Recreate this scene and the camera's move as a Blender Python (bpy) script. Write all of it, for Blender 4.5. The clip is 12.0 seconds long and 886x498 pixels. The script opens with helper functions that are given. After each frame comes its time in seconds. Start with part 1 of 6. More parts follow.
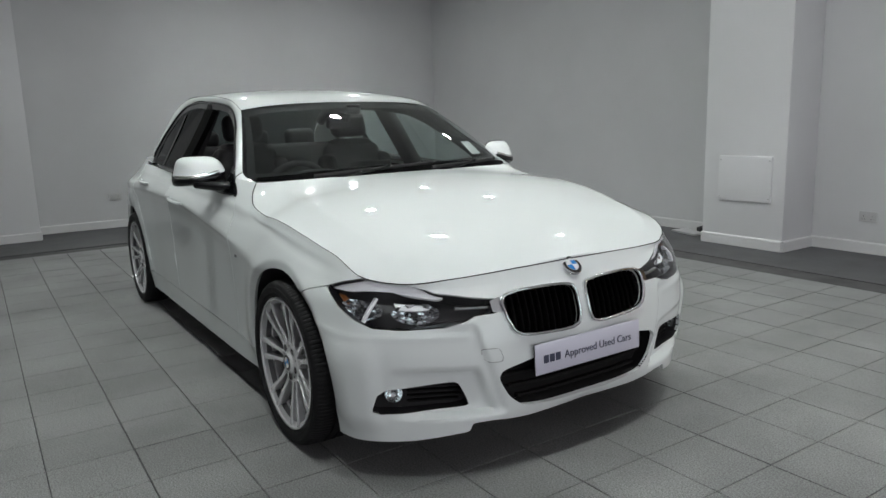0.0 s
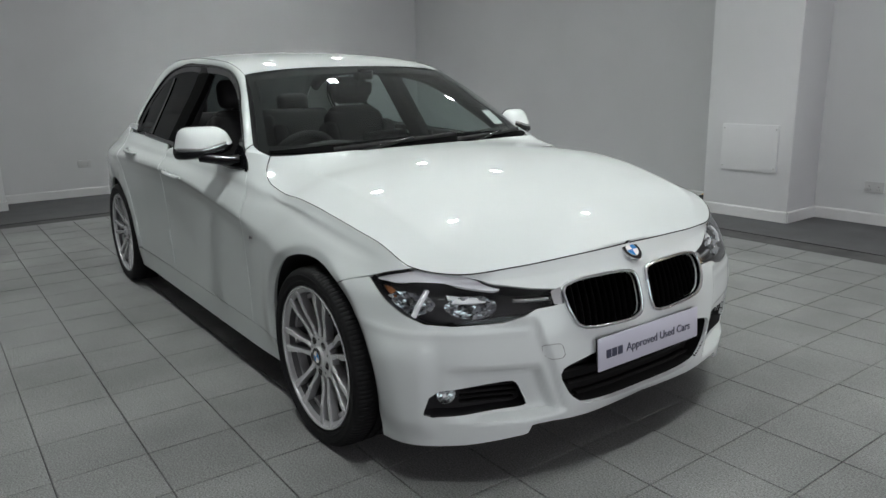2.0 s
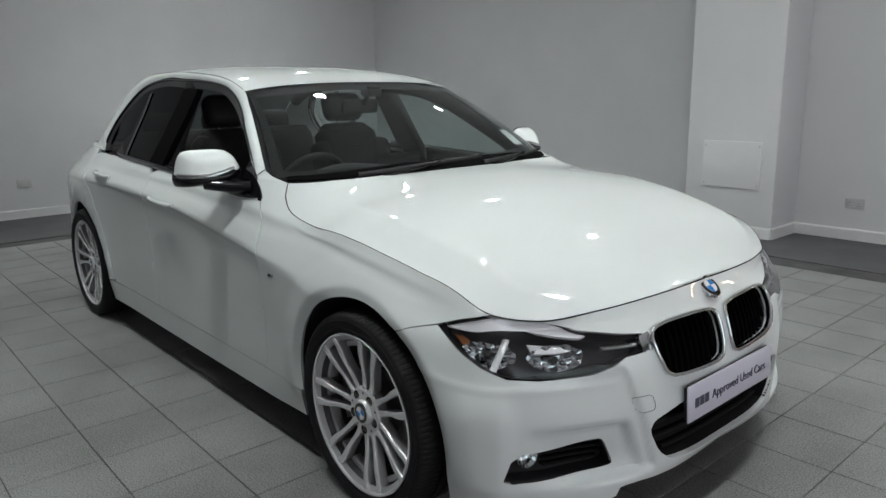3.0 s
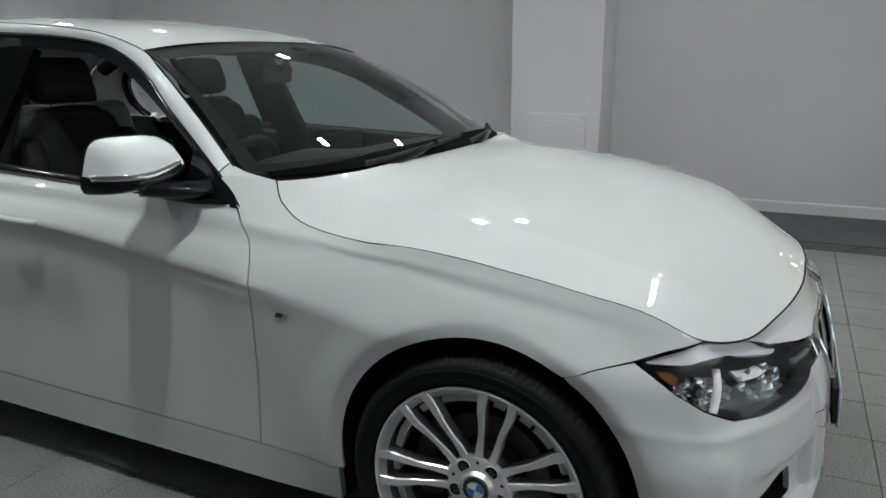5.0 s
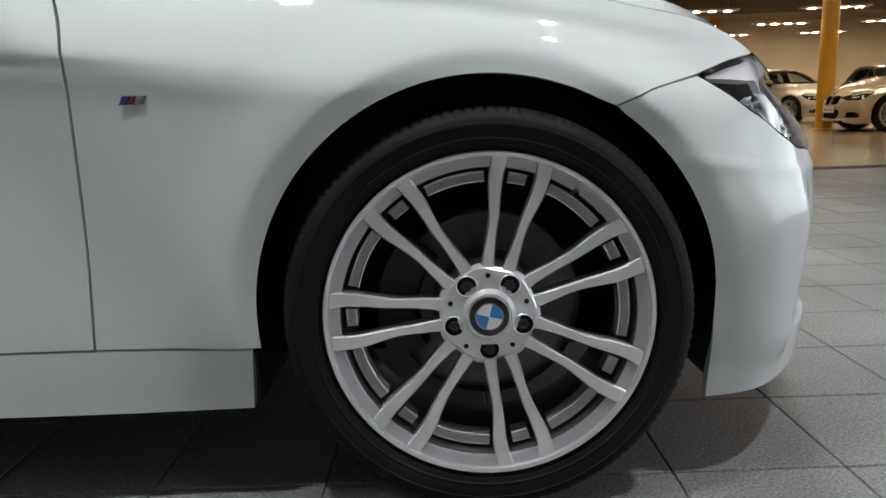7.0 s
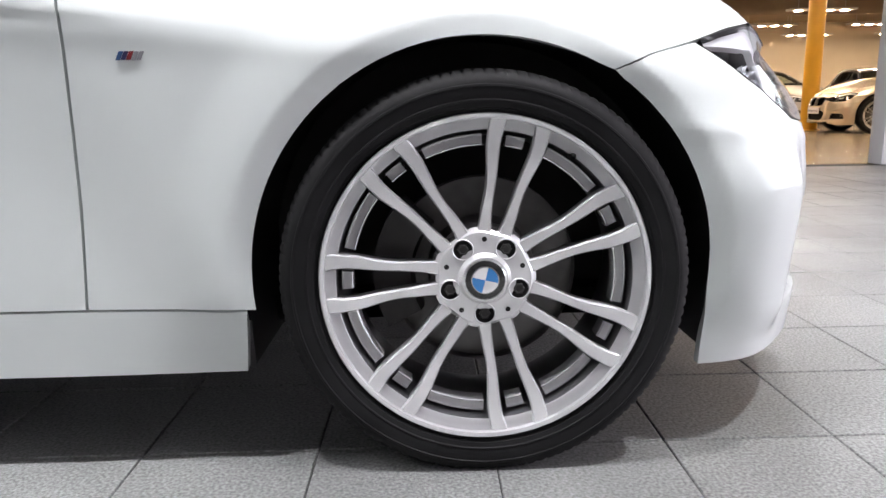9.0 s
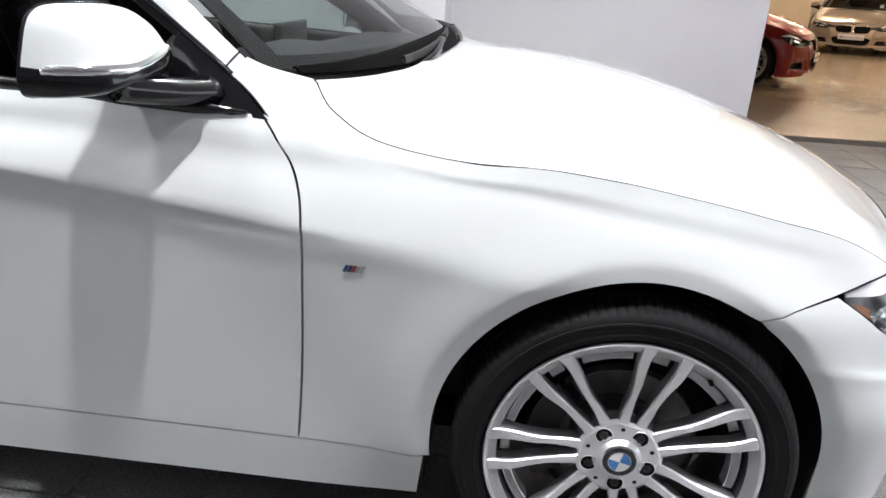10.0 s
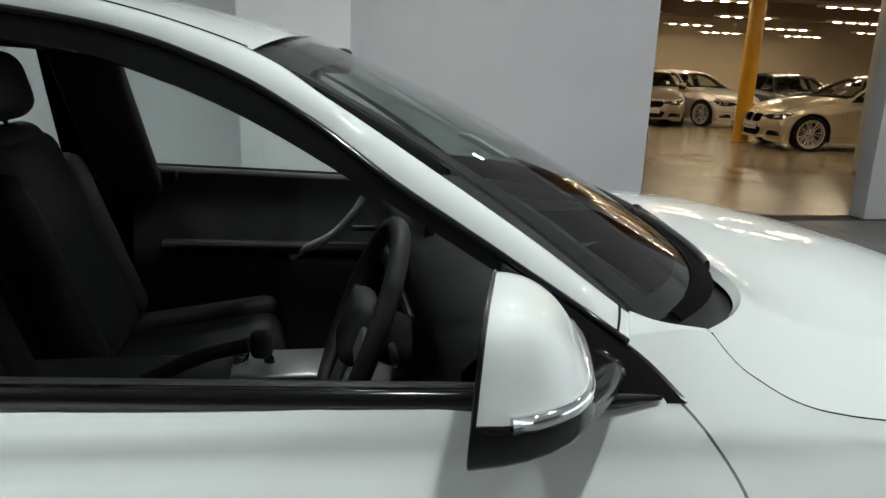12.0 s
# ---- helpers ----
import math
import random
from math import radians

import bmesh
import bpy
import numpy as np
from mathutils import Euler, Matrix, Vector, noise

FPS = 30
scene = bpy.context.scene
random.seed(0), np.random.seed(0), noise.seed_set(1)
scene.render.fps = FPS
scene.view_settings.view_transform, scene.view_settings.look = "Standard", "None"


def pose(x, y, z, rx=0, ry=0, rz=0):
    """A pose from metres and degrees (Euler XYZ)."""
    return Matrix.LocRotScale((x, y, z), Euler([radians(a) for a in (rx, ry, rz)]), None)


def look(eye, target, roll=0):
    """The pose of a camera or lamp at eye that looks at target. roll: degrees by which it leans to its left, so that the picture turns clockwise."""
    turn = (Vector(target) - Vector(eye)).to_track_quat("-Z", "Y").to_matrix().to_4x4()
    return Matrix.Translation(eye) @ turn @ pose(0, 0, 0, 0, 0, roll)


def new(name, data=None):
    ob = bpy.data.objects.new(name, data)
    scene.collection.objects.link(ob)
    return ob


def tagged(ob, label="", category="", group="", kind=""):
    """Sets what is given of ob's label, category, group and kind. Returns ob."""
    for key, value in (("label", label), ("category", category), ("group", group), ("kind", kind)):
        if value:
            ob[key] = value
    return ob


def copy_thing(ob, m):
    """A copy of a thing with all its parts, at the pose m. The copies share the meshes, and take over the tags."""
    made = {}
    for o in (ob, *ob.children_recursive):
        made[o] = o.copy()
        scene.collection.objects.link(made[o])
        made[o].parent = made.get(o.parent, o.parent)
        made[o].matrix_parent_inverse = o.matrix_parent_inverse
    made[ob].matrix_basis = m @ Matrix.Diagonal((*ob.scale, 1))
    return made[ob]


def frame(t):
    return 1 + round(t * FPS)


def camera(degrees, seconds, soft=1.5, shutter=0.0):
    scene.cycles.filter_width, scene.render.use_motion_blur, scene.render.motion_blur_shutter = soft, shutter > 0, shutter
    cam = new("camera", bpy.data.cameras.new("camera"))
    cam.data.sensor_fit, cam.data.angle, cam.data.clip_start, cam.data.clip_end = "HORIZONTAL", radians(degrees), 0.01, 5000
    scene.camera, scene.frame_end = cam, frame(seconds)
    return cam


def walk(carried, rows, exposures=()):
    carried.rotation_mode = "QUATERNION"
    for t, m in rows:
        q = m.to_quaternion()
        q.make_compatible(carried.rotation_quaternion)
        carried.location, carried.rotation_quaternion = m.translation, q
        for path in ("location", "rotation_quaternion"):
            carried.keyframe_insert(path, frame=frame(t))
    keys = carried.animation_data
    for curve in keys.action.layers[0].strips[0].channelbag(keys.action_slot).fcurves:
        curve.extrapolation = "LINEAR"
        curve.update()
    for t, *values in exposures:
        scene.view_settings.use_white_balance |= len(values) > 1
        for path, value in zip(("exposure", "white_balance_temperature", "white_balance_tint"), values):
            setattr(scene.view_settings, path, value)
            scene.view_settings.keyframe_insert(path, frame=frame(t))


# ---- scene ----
cam = camera(63.75, 12.0)
EXPOSURE = [(0.0, 0.0, 6500, 10), (3.0, -0.05, 6500, 10), (5.0, -0.2, 6500, 9), (5.5, -0.32, 6500, 8), (6.0, -0.38, 6500, 8), (6.5, -0.2, 6500, 8.5), (7.0, 0.55, 6500, 12), (8.8, 1.65, 6500, 19), (9.5, 1.75, 6500, 19), (10.0, 1.1, 6500, 18), (10.5, 0.3, 6500, 13), (11.0, 0.0, 6500, 7.5), (11.5, 0.0, 6500, 8), (12.0, 0.15, 6500, 7)]
PATH = [
    (0, (2.541, -1.799, 1.228), (0.895, -0.722, 0.865), -1.7),
    (0.5, (2.515, -1.818, 1.23), (0.884, -0.723, 0.852), -1.5),
    (1, (2.455, -1.866, 1.231), (0.833, -0.756, 0.859), -2.0),
    (1.5, (2.369, -1.894, 1.235), (0.755, -0.798, 0.792), -1.7),
    (2, (2.172, -1.89, 1.259), (0.598, -0.747, 0.793), -1.3),
    (2.5, (1.982, -1.916, 1.264), (0.439, -0.732, 0.796), -0.4),
    (3, (1.712, -2.02, 1.287), (0.243, -0.735, 0.851), -1.0),
    (5, (0.555, -2.188, 1.257), (-0.283, -0.445, 0.748), -0.4),
    (5.5, (0.266, -2.154, 1.238), (-0.206, -0.277, 0.732), 0.6),
    (6, (0.03, -2.061, 1.122), (-0.063, -0.111, 0.688), -1.2),
    (6.5, (-0.041, -1.976, 0.858), (-0.078, -0.028, 0.411), -1.1),
    (7, (-0.072, -1.942, 0.634), (-0.066, 0.021, 0.248), -1.9),
    (7.2, (-0.081, -1.944, 0.593), (-0.051, 0.018, 0.206), -2.0),
    (9, (-0.09, -1.953, 0.581), (-0.045, 0.008, 0.189), -1.0),
    (9.5, (-0.124, -1.964, 0.753), (-0.139, -0.062, 0.136), 1.8),
    (10, (-0.25, -2.021, 1.149), (-0.423, -0.16, 0.437), 3.3),
    (10.5, (-0.424, -1.929, 1.212), (-0.66, -0.02, 0.665), 3.0),
    (11, (-0.687, -1.778, 1.217), (-0.813, 0.165, 0.76), 4.5),
    (11.5, (-0.915, -1.673, 1.286), (-0.802, 0.25, 0.751), 2.9),
    (12, (-1.123, -1.539, 1.285), (-0.784, 0.368, 0.787), 2.1),
]
walk(cam, [(t, look(eye, target, roll)) for t, eye, target, roll in PATH], EXPOSURE)

# ---- light ----
world = bpy.data.worlds.new("world")
world.use_nodes = True
world.node_tree.nodes["Background"].inputs[0].default_value = (0.05, 0.05, 0.05, 1)
scene.world = world
LAMPS = [(x, y) for x in (-4.2, -2.45, -0.7, 1.05) for y in (-1.35, 0.8, 2.5)] + [(-5.75, 0.8), (-5.75, 2.5)]      # the ceiling downlights


def window_light(at, towards, wide, tall, watts):
    """Daylight that falls in through a window's opening."""
    d = bpy.data.lights.new("window_light", "AREA")
    d.shape, d.size, d.size_y, d.energy, d.color = "RECTANGLE", wide, tall, watts, (1.0, 0.965, 1.04)
    new("window_light", d).matrix_world = look(at, towards)


window_light((6.66, -0.5, 1.45), (0.0, -0.5, 1.45), 6.8, 2.2, 105.0)
for lamp_x, lamp_y in LAMPS:
    beam = bpy.data.lights.new("downlight_beam", "SPOT")
    beam.energy, beam.spot_size, beam.spot_blend, beam.shadow_soft_size, beam.color = 80.0, radians(104), 0.9, 0.05, (0.955, 1.0, 0.995)
    new("downlight_beam", beam).matrix_world = pose(lamp_x, lamp_y, 2.985)

# ---- the car's lines: plan outline by stations, and the height and inset of its character lines ----
STATIONS = [(0.735, 0.0), (0.726, 0.26), (0.686, 0.50), (0.586, 0.706), (0.460, 0.831), (0.25, 0.874), (0.0, 0.897), (-0.38, 0.89),
            (-0.615, 0.888), (-0.76, 0.887), (-1.35, 0.89), (-2.1, 0.893), (-2.81, 0.895), (-3.4, 0.79), (-3.75, 0.60), (-3.86, 0.0)]
LINES = {
    "bottom": ([0.185, 0.18, 0.172, 0.15, 0.147, 0.147, 0.145, 0.142, 0.142, 0.142, 0.142, 0.144, 0.155, 0.2, 0.22, 0.22],
          [0.022, 0.014, 0.010, 0.026, 0.030, 0.036, 0.05, 0.050, 0.038, 0.036, 0.036, 0.037, 0.045, 0.06, 0.05, 0.05]),
    "sill": ([0.235, 0.235, 0.24, 0.25, 0.26, 0.27, 0.27, 0.275, 0.277, 0.277, 0.28, 0.285, 0.29, 0.3, 0.32, 0.32],
          [-0.006, -0.004, 0.004, 0.014, 0.020, 0.023, 0.022, 0.024, 0.027, 0.027, 0.027, 0.026, 0.020, 0.02, 0.01, 0.01]),
    "middle": ([0.4, 0.4, 0.41, 0.43, 0.44, 0.45, 0.45, 0.45, 0.45, 0.45, 0.45, 0.46, 0.46, 0.47, 0.48, 0.48],
          [0.0, 0.0, 0.0, 0.0, 0.0, 0.002, 0.002, 0.014, 0.021, 0.022, 0.022, 0.020, 0.006, 0.0, 0.0, 0.0]),
    "waist": ([0.52, 0.525, 0.535, 0.545, 0.55, 0.58, 0.602, 0.630, 0.653, 0.668, 0.728, 0.74, 0.75, 0.74, 0.75, 0.75],
          [0.02, 0.02, 0.022, 0.018, 0.01, 0.003, 0.0, 0.006, 0.010, 0.012, 0.013, 0.011, 0.002, 0.0, 0.01, 0.01]),
    "swage": ([0.6, 0.605, 0.6, 0.605, 0.62, 0.645, 0.662, 0.699, 0.726, 0.743, 0.804, 0.828, 0.825, 0.81, 0.82, 0.82],
          [0.045, 0.05, 0.055, 0.045, 0.025, 0.012, 0.008, 0.006, -0.0, -0.002, -0.003, -0.002, 0.0, 0.01, 0.02, 0.02]),
    "shoulder": ([0.655, 0.66, 0.655, 0.655, 0.67, 0.7, 0.745, 0.802, 0.849, 0.861, 0.890, 0.902, 0.912, 0.905, 0.89, 0.88],
          [0.075, 0.08, 0.1, 0.09, 0.055, 0.045, 0.05, 0.061, 0.062, 0.056, 0.050, 0.055, 0.08, 0.1, 0.1, 0.1]),
    "crown": ([0.706, 0.7, 0.687, 0.684, 0.716, 0.779, 0.822, 0.847, 0.949, 0.966, 0.948, 0.962, 0.985, 0.99, 0.96, 0.95],
          [0.096, 0.1, 0.112, 0.09, 0.076, 0.085, 0.088, 0.096, 0.157, 0.108, 0.11, 0.115, 0.13, 0.2, 0.2, 0.25]),
}
CREASE = [0.0, 0.5, 0.0, 0.2, 0.75, 0.95, 0.0]      # how sharp each line is, at the doors
LEVEL = 0.12                                        # metres in the chart for one step between lines
WHEEL_Z, ARCH, SAG = 0.32, 0.363, 0.006
AXLES = (0.0, -2.81)


def hermite(ts, vs, slopes=None):
    """A smooth curve through values vs (rows) at ts, as a function of an array."""
    ts, vs = np.array(ts, float), np.array(vs, float)
    d = np.zeros_like(vs)
    h = np.diff(ts)
    s = np.diff(vs, axis=0) / (h[:, None] if vs.ndim > 1 else h)
    w = h[:-1] / (h[:-1] + h[1:])
    d[1:-1] = s[:-1] * ((1 - w)[:, None] if vs.ndim > 1 else 1 - w) + s[1:] * (w[:, None] if vs.ndim > 1 else w)
    d[0], d[-1] = s[0], s[-1]
    if slopes:
        d[0], d[-1] = slopes

    def at(t):
        t = np.atleast_1d(np.asarray(t, float))
        i = np.clip(np.searchsorted(ts, t, side="right") - 1, 0, len(ts) - 2)
        f = (t - ts[i]) / h[i]
        k = h[i]
        if vs.ndim > 1:
            f, k = f[:, None], k[:, None]
        return (vs[i] * (1 + 2 * f) * (1 - f) ** 2 + d[i] * k * f * (1 - f) ** 2 + vs[i + 1] * f * f * (3 - 2 * f) + d[i + 1] * k * f * f * (f - 1))
    return at


def ease(a, b, x):
    f = np.clip((np.asarray(x, float) - a) / (b - a), 0, 1)
    return f * f * (3 - 2 * f)


_plan = np.array(STATIONS)
US = np.array([0.0000, 0.2603, 0.5055, 0.7278, 0.9051, 1.1035, 1.3547, 1.7348, 1.9698, 2.1148, 2.7048, 3.4548, 4.1648, 4.7641, 5.1623, 5.7723])      # the chart's length at each station
plan_at = hermite(US, _plan, ((0.0, 1.0), (0.0, -1.0)))
_heights = hermite(US, np.array([LINES[k][0] for k in LINES]).T)
_insets = hermite(US, np.array([LINES[k][1] for k in LINES]).T)


def side(a, b):
    """The body's skin on its right-hand side: a runs along the plan from the nose, b up from the bottom edge in LEVELs."""
    a, b = np.atleast_1d(np.asarray(a, float)), np.atleast_1d(np.asarray(b, float))
    v = np.clip(b / LEVEL, 0, 5.9999)
    p = plan_at(a)
    t = plan_at(a + 0.004) - plan_at(a - 0.004)
    t /= np.linalg.norm(t, axis=1)[:, None]
    n = np.stack([t[:, 1], -t[:, 0]], 1)
    q = np.stack([_heights(a), _insets(a)], 2)              # point, line, (z, inset)
    i = v.astype(int)
    f = (v - i)[:, None]
    r = np.arange(len(a))
    door = ease(1.45, 2.05, a)

    def tangent(k, back):
        lo, hi = q[r, np.clip(k - 1, 0, 6)], q[r, np.clip(k + 1, 0, 6)]
        mid = q[r, k]
        smooth = (hi - lo) * np.where((k == 0) | (k == 6), 1.0, 0.5)[:, None]
        one = (mid - lo) if back else (hi - mid)
        c = (np.array(CREASE)[k] * np.where(k == 4, door, np.where(k == 5, 0.5 + 0.5 * door, 1)))[:, None]
        return smooth * (1 - c) + one * c
    m0, m1 = tangent(i, False), tangent(np.minimum(i + 1, 6), True)
    p0, p1 = q[r, i], q[r, np.minimum(i + 1, 6)]
    zd = p0 * (1 + 2 * f) * (1 - f) ** 2 + m0 * f * (1 - f) ** 2 + p1 * f * f * (3 - 2 * f) + m1 * f * f * (f - 1)
    z, d = zd[:, 0], zd[:, 1]
    z = z + (0.0125 * np.exp(-((a - 1.56) / 0.115) ** 2) + 0.008 * np.exp(-((a - 1.01) / 0.075) ** 2)) * ease(3.6, 5.9, v)      # the wing's top edge runs straight
    for x0 in AXLES:                                        # flared wheel arches
        rr = np.hypot(p[:, 0] - x0, z - WHEEL_Z)
        flare = ease(ARCH + 0.14, ARCH + 0.035, rr) * 0.010 - np.clip((ARCH + 0.031 - rr) / 0.034, 0, 1) * 0.015
        d = d - np.where((a > 0.35) & (a < 4.6), flare, 0) * ease(0.2, 0.3, z)
    # hollows of the bumper: a sharp-topped one round each fog lamp, set in a wider one beside the lower grille
    ridge = 0.388 + (v - 1.04) * 0.072
    bow = np.interp(v, [1.0, 1.9, 2.46, 3.4], [0.362, 0.415, 0.448, 0.474])
    fog = ease(ridge, ridge + 0.035, a) * ease(0.80, 0.58, a) * ease(0.86, 0.98, v) * ease(1.90, 1.79, v)
    d = d + 0.028 * fog + 0.0150 * np.clip((a - bow + 0.006) / 0.015, 0, 1) * ease(0.78, 0.50, a) * ease(0.7, 1.1, v) * ease(3.3, 2.7, v)
    d = d - 0.019 * ease(0.77, 0.84, a) * ease(1.04, 0.90, a) * ease(0.2, 0.9, v) * ease(2.9, 1.9, v)      # blade outside the fog lamp
    edge = np.interp(a, [1.0, 1.17, 1.29, 1.4, 1.53, 1.65, 1.77, 1.85, 1.92, 2.0, 2.2], [5.66, 5.66, 5.63, 5.57, 5.46, 5.39, 5.30, 5.15, 5.04, 5.0, 5.0])
    # the flank turns under just below its two creases
    d = d + ((0.0048 + 0.0055 * ease(1.85, 2.15, a)) * np.exp(-((v - edge + 0.27) / 0.22) ** 2) - 0.0018 * np.exp(-((v - edge) / 0.13) ** 2)) * ease(0.95, 1.2, a) + 0.0045 * np.exp(-((v - 3.74) / 0.24) ** 2) * ease(1.82, 2.12, a)
    d = d - 0.0065 * np.exp(-np.abs(v - 2.74) / 0.18) * ease(0.45, 0.50, a) * ease(1.14, 1.0, a)      # ledge of the bumper
    xy = p - n * d[:, None]
    return np.stack([xy[:, 0], -xy[:, 1], z], 1)


def chart(pt, axes, guess=(1.4, 0.4)):
    """Where on the side's chart the skin has the two given coordinates of pt."""
    g = np.array(guess, float)
    ax = list(axes)
    for _ in range(40):
        p = side(g[0], g[1])[0][ax]
        j = np.stack([(side(g[0] + 1e-4, g[1])[0][ax] - p) / 1e-4, (side(g[0], g[1] + 1e-4)[0][ax] - p) / 1e-4], 1)
        step = np.linalg.lstsq(j + 1e-9 * np.eye(2), np.array(pt) - p, rcond=None)[0]
        step = np.clip(step, -0.15, 0.15)
        g = g + step
        g[0], g[1] = np.clip(g[0], 0, US[-1]), np.clip(g[1], 0, 6 * LEVEL)
        if abs(step).max() < 1e-6:
            break
    return float(g[0]), float(g[1])


def along(x):
    """The chart's run at a place x along the flank."""
    return float(np.interp(-x, -_plan[3:14, 0], US[3:14])) if x < 0.5 else float(US[3])


# ---- mesh tools ----
from mathutils.geometry import delaunay_2d_cdt


def link(name, verts, faces, mats, parent=None, label="", smooth=True, index=None, normals=None):
    """One mesh object from plain lists."""
    me = bpy.data.meshes.new(name)
    me.from_pydata([tuple(map(float, v)) for v in verts], [], [tuple(map(int, f)) for f in faces])
    for m in (mats if isinstance(mats, (list, tuple)) else [mats]):
        me.materials.append(m)
    if index is not None:
        me.polygons.foreach_set("material_index", [int(i) for i in index])
    me.polygons.foreach_set("use_smooth", [smooth] * len(me.polygons))
    me.update()
    if normals is not None:
        me.normals_split_custom_set_from_vertices([tuple(map(float, n)) for n in normals])
    ob = new(name, me)
    ob.parent = parent
    if label:
        ob["label"] = label
    return ob


def part(name, bm, mats, parent, label="", smooth=False, angle=None):
    """Links a bmesh as one mesh object under a thing or under a part."""
    me = bpy.data.meshes.new(name)
    bm.to_mesh(me)
    bm.free()
    for m in (mats if isinstance(mats, (list, tuple)) else [mats]):
        me.materials.append(m)
    me.polygons.foreach_set("use_smooth", [smooth or angle is not None] * len(me.polygons))
    if angle is not None:
        me.set_sharp_from_angle(angle=radians(angle))
    ob = new(name, me)
    ob.parent = parent
    if label:
        ob["label"] = label
    return ob


def box(size, at=(0, 0, 0), bevel=0.0, segments=2, bm=None, turn=None):
    """A box with rounded edges, added to a bmesh."""
    bm = bm or bmesh.new()
    made = bmesh.ops.create_cube(bm, size=1.0)["verts"]
    bmesh.ops.scale(bm, vec=size, verts=made)
    if bevel:
        edges = list({e for v in made for e in v.link_edges})
        made = bmesh.ops.bevel(bm, geom=edges, offset=bevel, segments=segments, profile=0.5, affect="EDGES")["verts"]
        made = list({v for v in made} | {w for v in made for e in v.link_edges for w in e.verts})
    if turn is not None:
        bmesh.ops.transform(bm, matrix=turn.to_4x4(), verts=made)
    bmesh.ops.translate(bm, vec=at, verts=made)
    return bm


def lathe(profile, n=64, axis="y", close=False):
    """Verts and faces of a turned shape. profile: (radius, offset along the axis)."""
    verts, faces = [], []
    m = len(profile)
    for i in range(n):
        c, s = math.cos(2 * math.pi * i / n), math.sin(2 * math.pi * i / n)
        for r, o in profile:
            verts.append({"y": (r * c, o, r * s), "z": (r * c, r * s, o), "x": (o, r * c, r * s)}[axis])
    for i in range(n):
        k = (i + 1) % n
        for j in range(m if close else m - 1):
            l = (j + 1) % m
            faces.append((i * m + j, k * m + j, k * m + l, i * m + l))
    return verts, faces


def sweep(path, section, up=(0, 0, 1), closed=False, caps=True, scale=None):
    """Verts and faces of a section (list of (side, up)) carried along a path."""
    P = np.array(path, float)
    n, m = len(P), len(section)
    verts, faces = [], []
    for i in range(n):
        t = (P[(i + 1) % n] - P[i - 1]) if closed else P[min(i + 1, n - 1)] - P[max(i - 1, 0)]
        t /= np.linalg.norm(t) + 1e-12
        s = np.cross(t, up)
        s /= np.linalg.norm(s) + 1e-12
        u = np.cross(s, t)
        k = scale(i / (n - 1)) if scale else 1.0
        for a, b in section:
            verts.append(P[i] + s * a * k + u * b * k)
    for i in range(n if closed else n - 1):
        k = (i + 1) % n
        for j in range(m):
            l = (j + 1) % m
            faces.append((i * m + j, k * m + j, k * m + l, i * m + l))
    if caps and not closed:
        faces += [tuple(range(m - 1, -1, -1)), tuple((n - 1) * m + j for j in range(m))]
    return verts, faces


def ring(r, n=12, squash=1.0):
    return [(r * math.cos(2 * math.pi * i / n), squash * r * math.sin(2 * math.pi * i / n)) for i in range(n)]


def spline(points, n=40):
    """A smooth open path through points."""
    p = np.array(points, float)
    t = np.concatenate([[0], np.cumsum(np.linalg.norm(np.diff(p, axis=0), axis=1))])
    return hermite(t, p)(np.linspace(0, t[-1], n))


def grid(name, fn, na, nb, mats, parent=None, label="", thick=0.0, mirror=False):
    """A surface fn(a, b) over the unit square, with an edge turned in by thick."""
    A, B = np.meshgrid(np.linspace(0, 1, na), np.linspace(0, 1, nb), indexing="ij")
    P = fn(A.ravel(), B.ravel())
    if mirror:
        P = P * np.array([1, -1, 1])
    idx = np.arange(na * nb).reshape(na, nb)
    faces = [(idx[i, j], idx[i + 1, j], idx[i + 1, j + 1], idx[i, j + 1]) for i in range(na - 1) for j in range(nb - 1)]
    w = sum(np.cross(P[f[1]] - P[f[0]], P[f[2]] - P[f[0]]) for f in faces)
    rim = [*idx[:, 0], *idx[-1, 1:], *idx[-2::-1, -1], *idx[0, -2:0:-1]]
    return shell(name, P, faces, rim, mats, parent, label, thick, bool(w @ (P.mean(0) - np.array(CORE)) < 0))


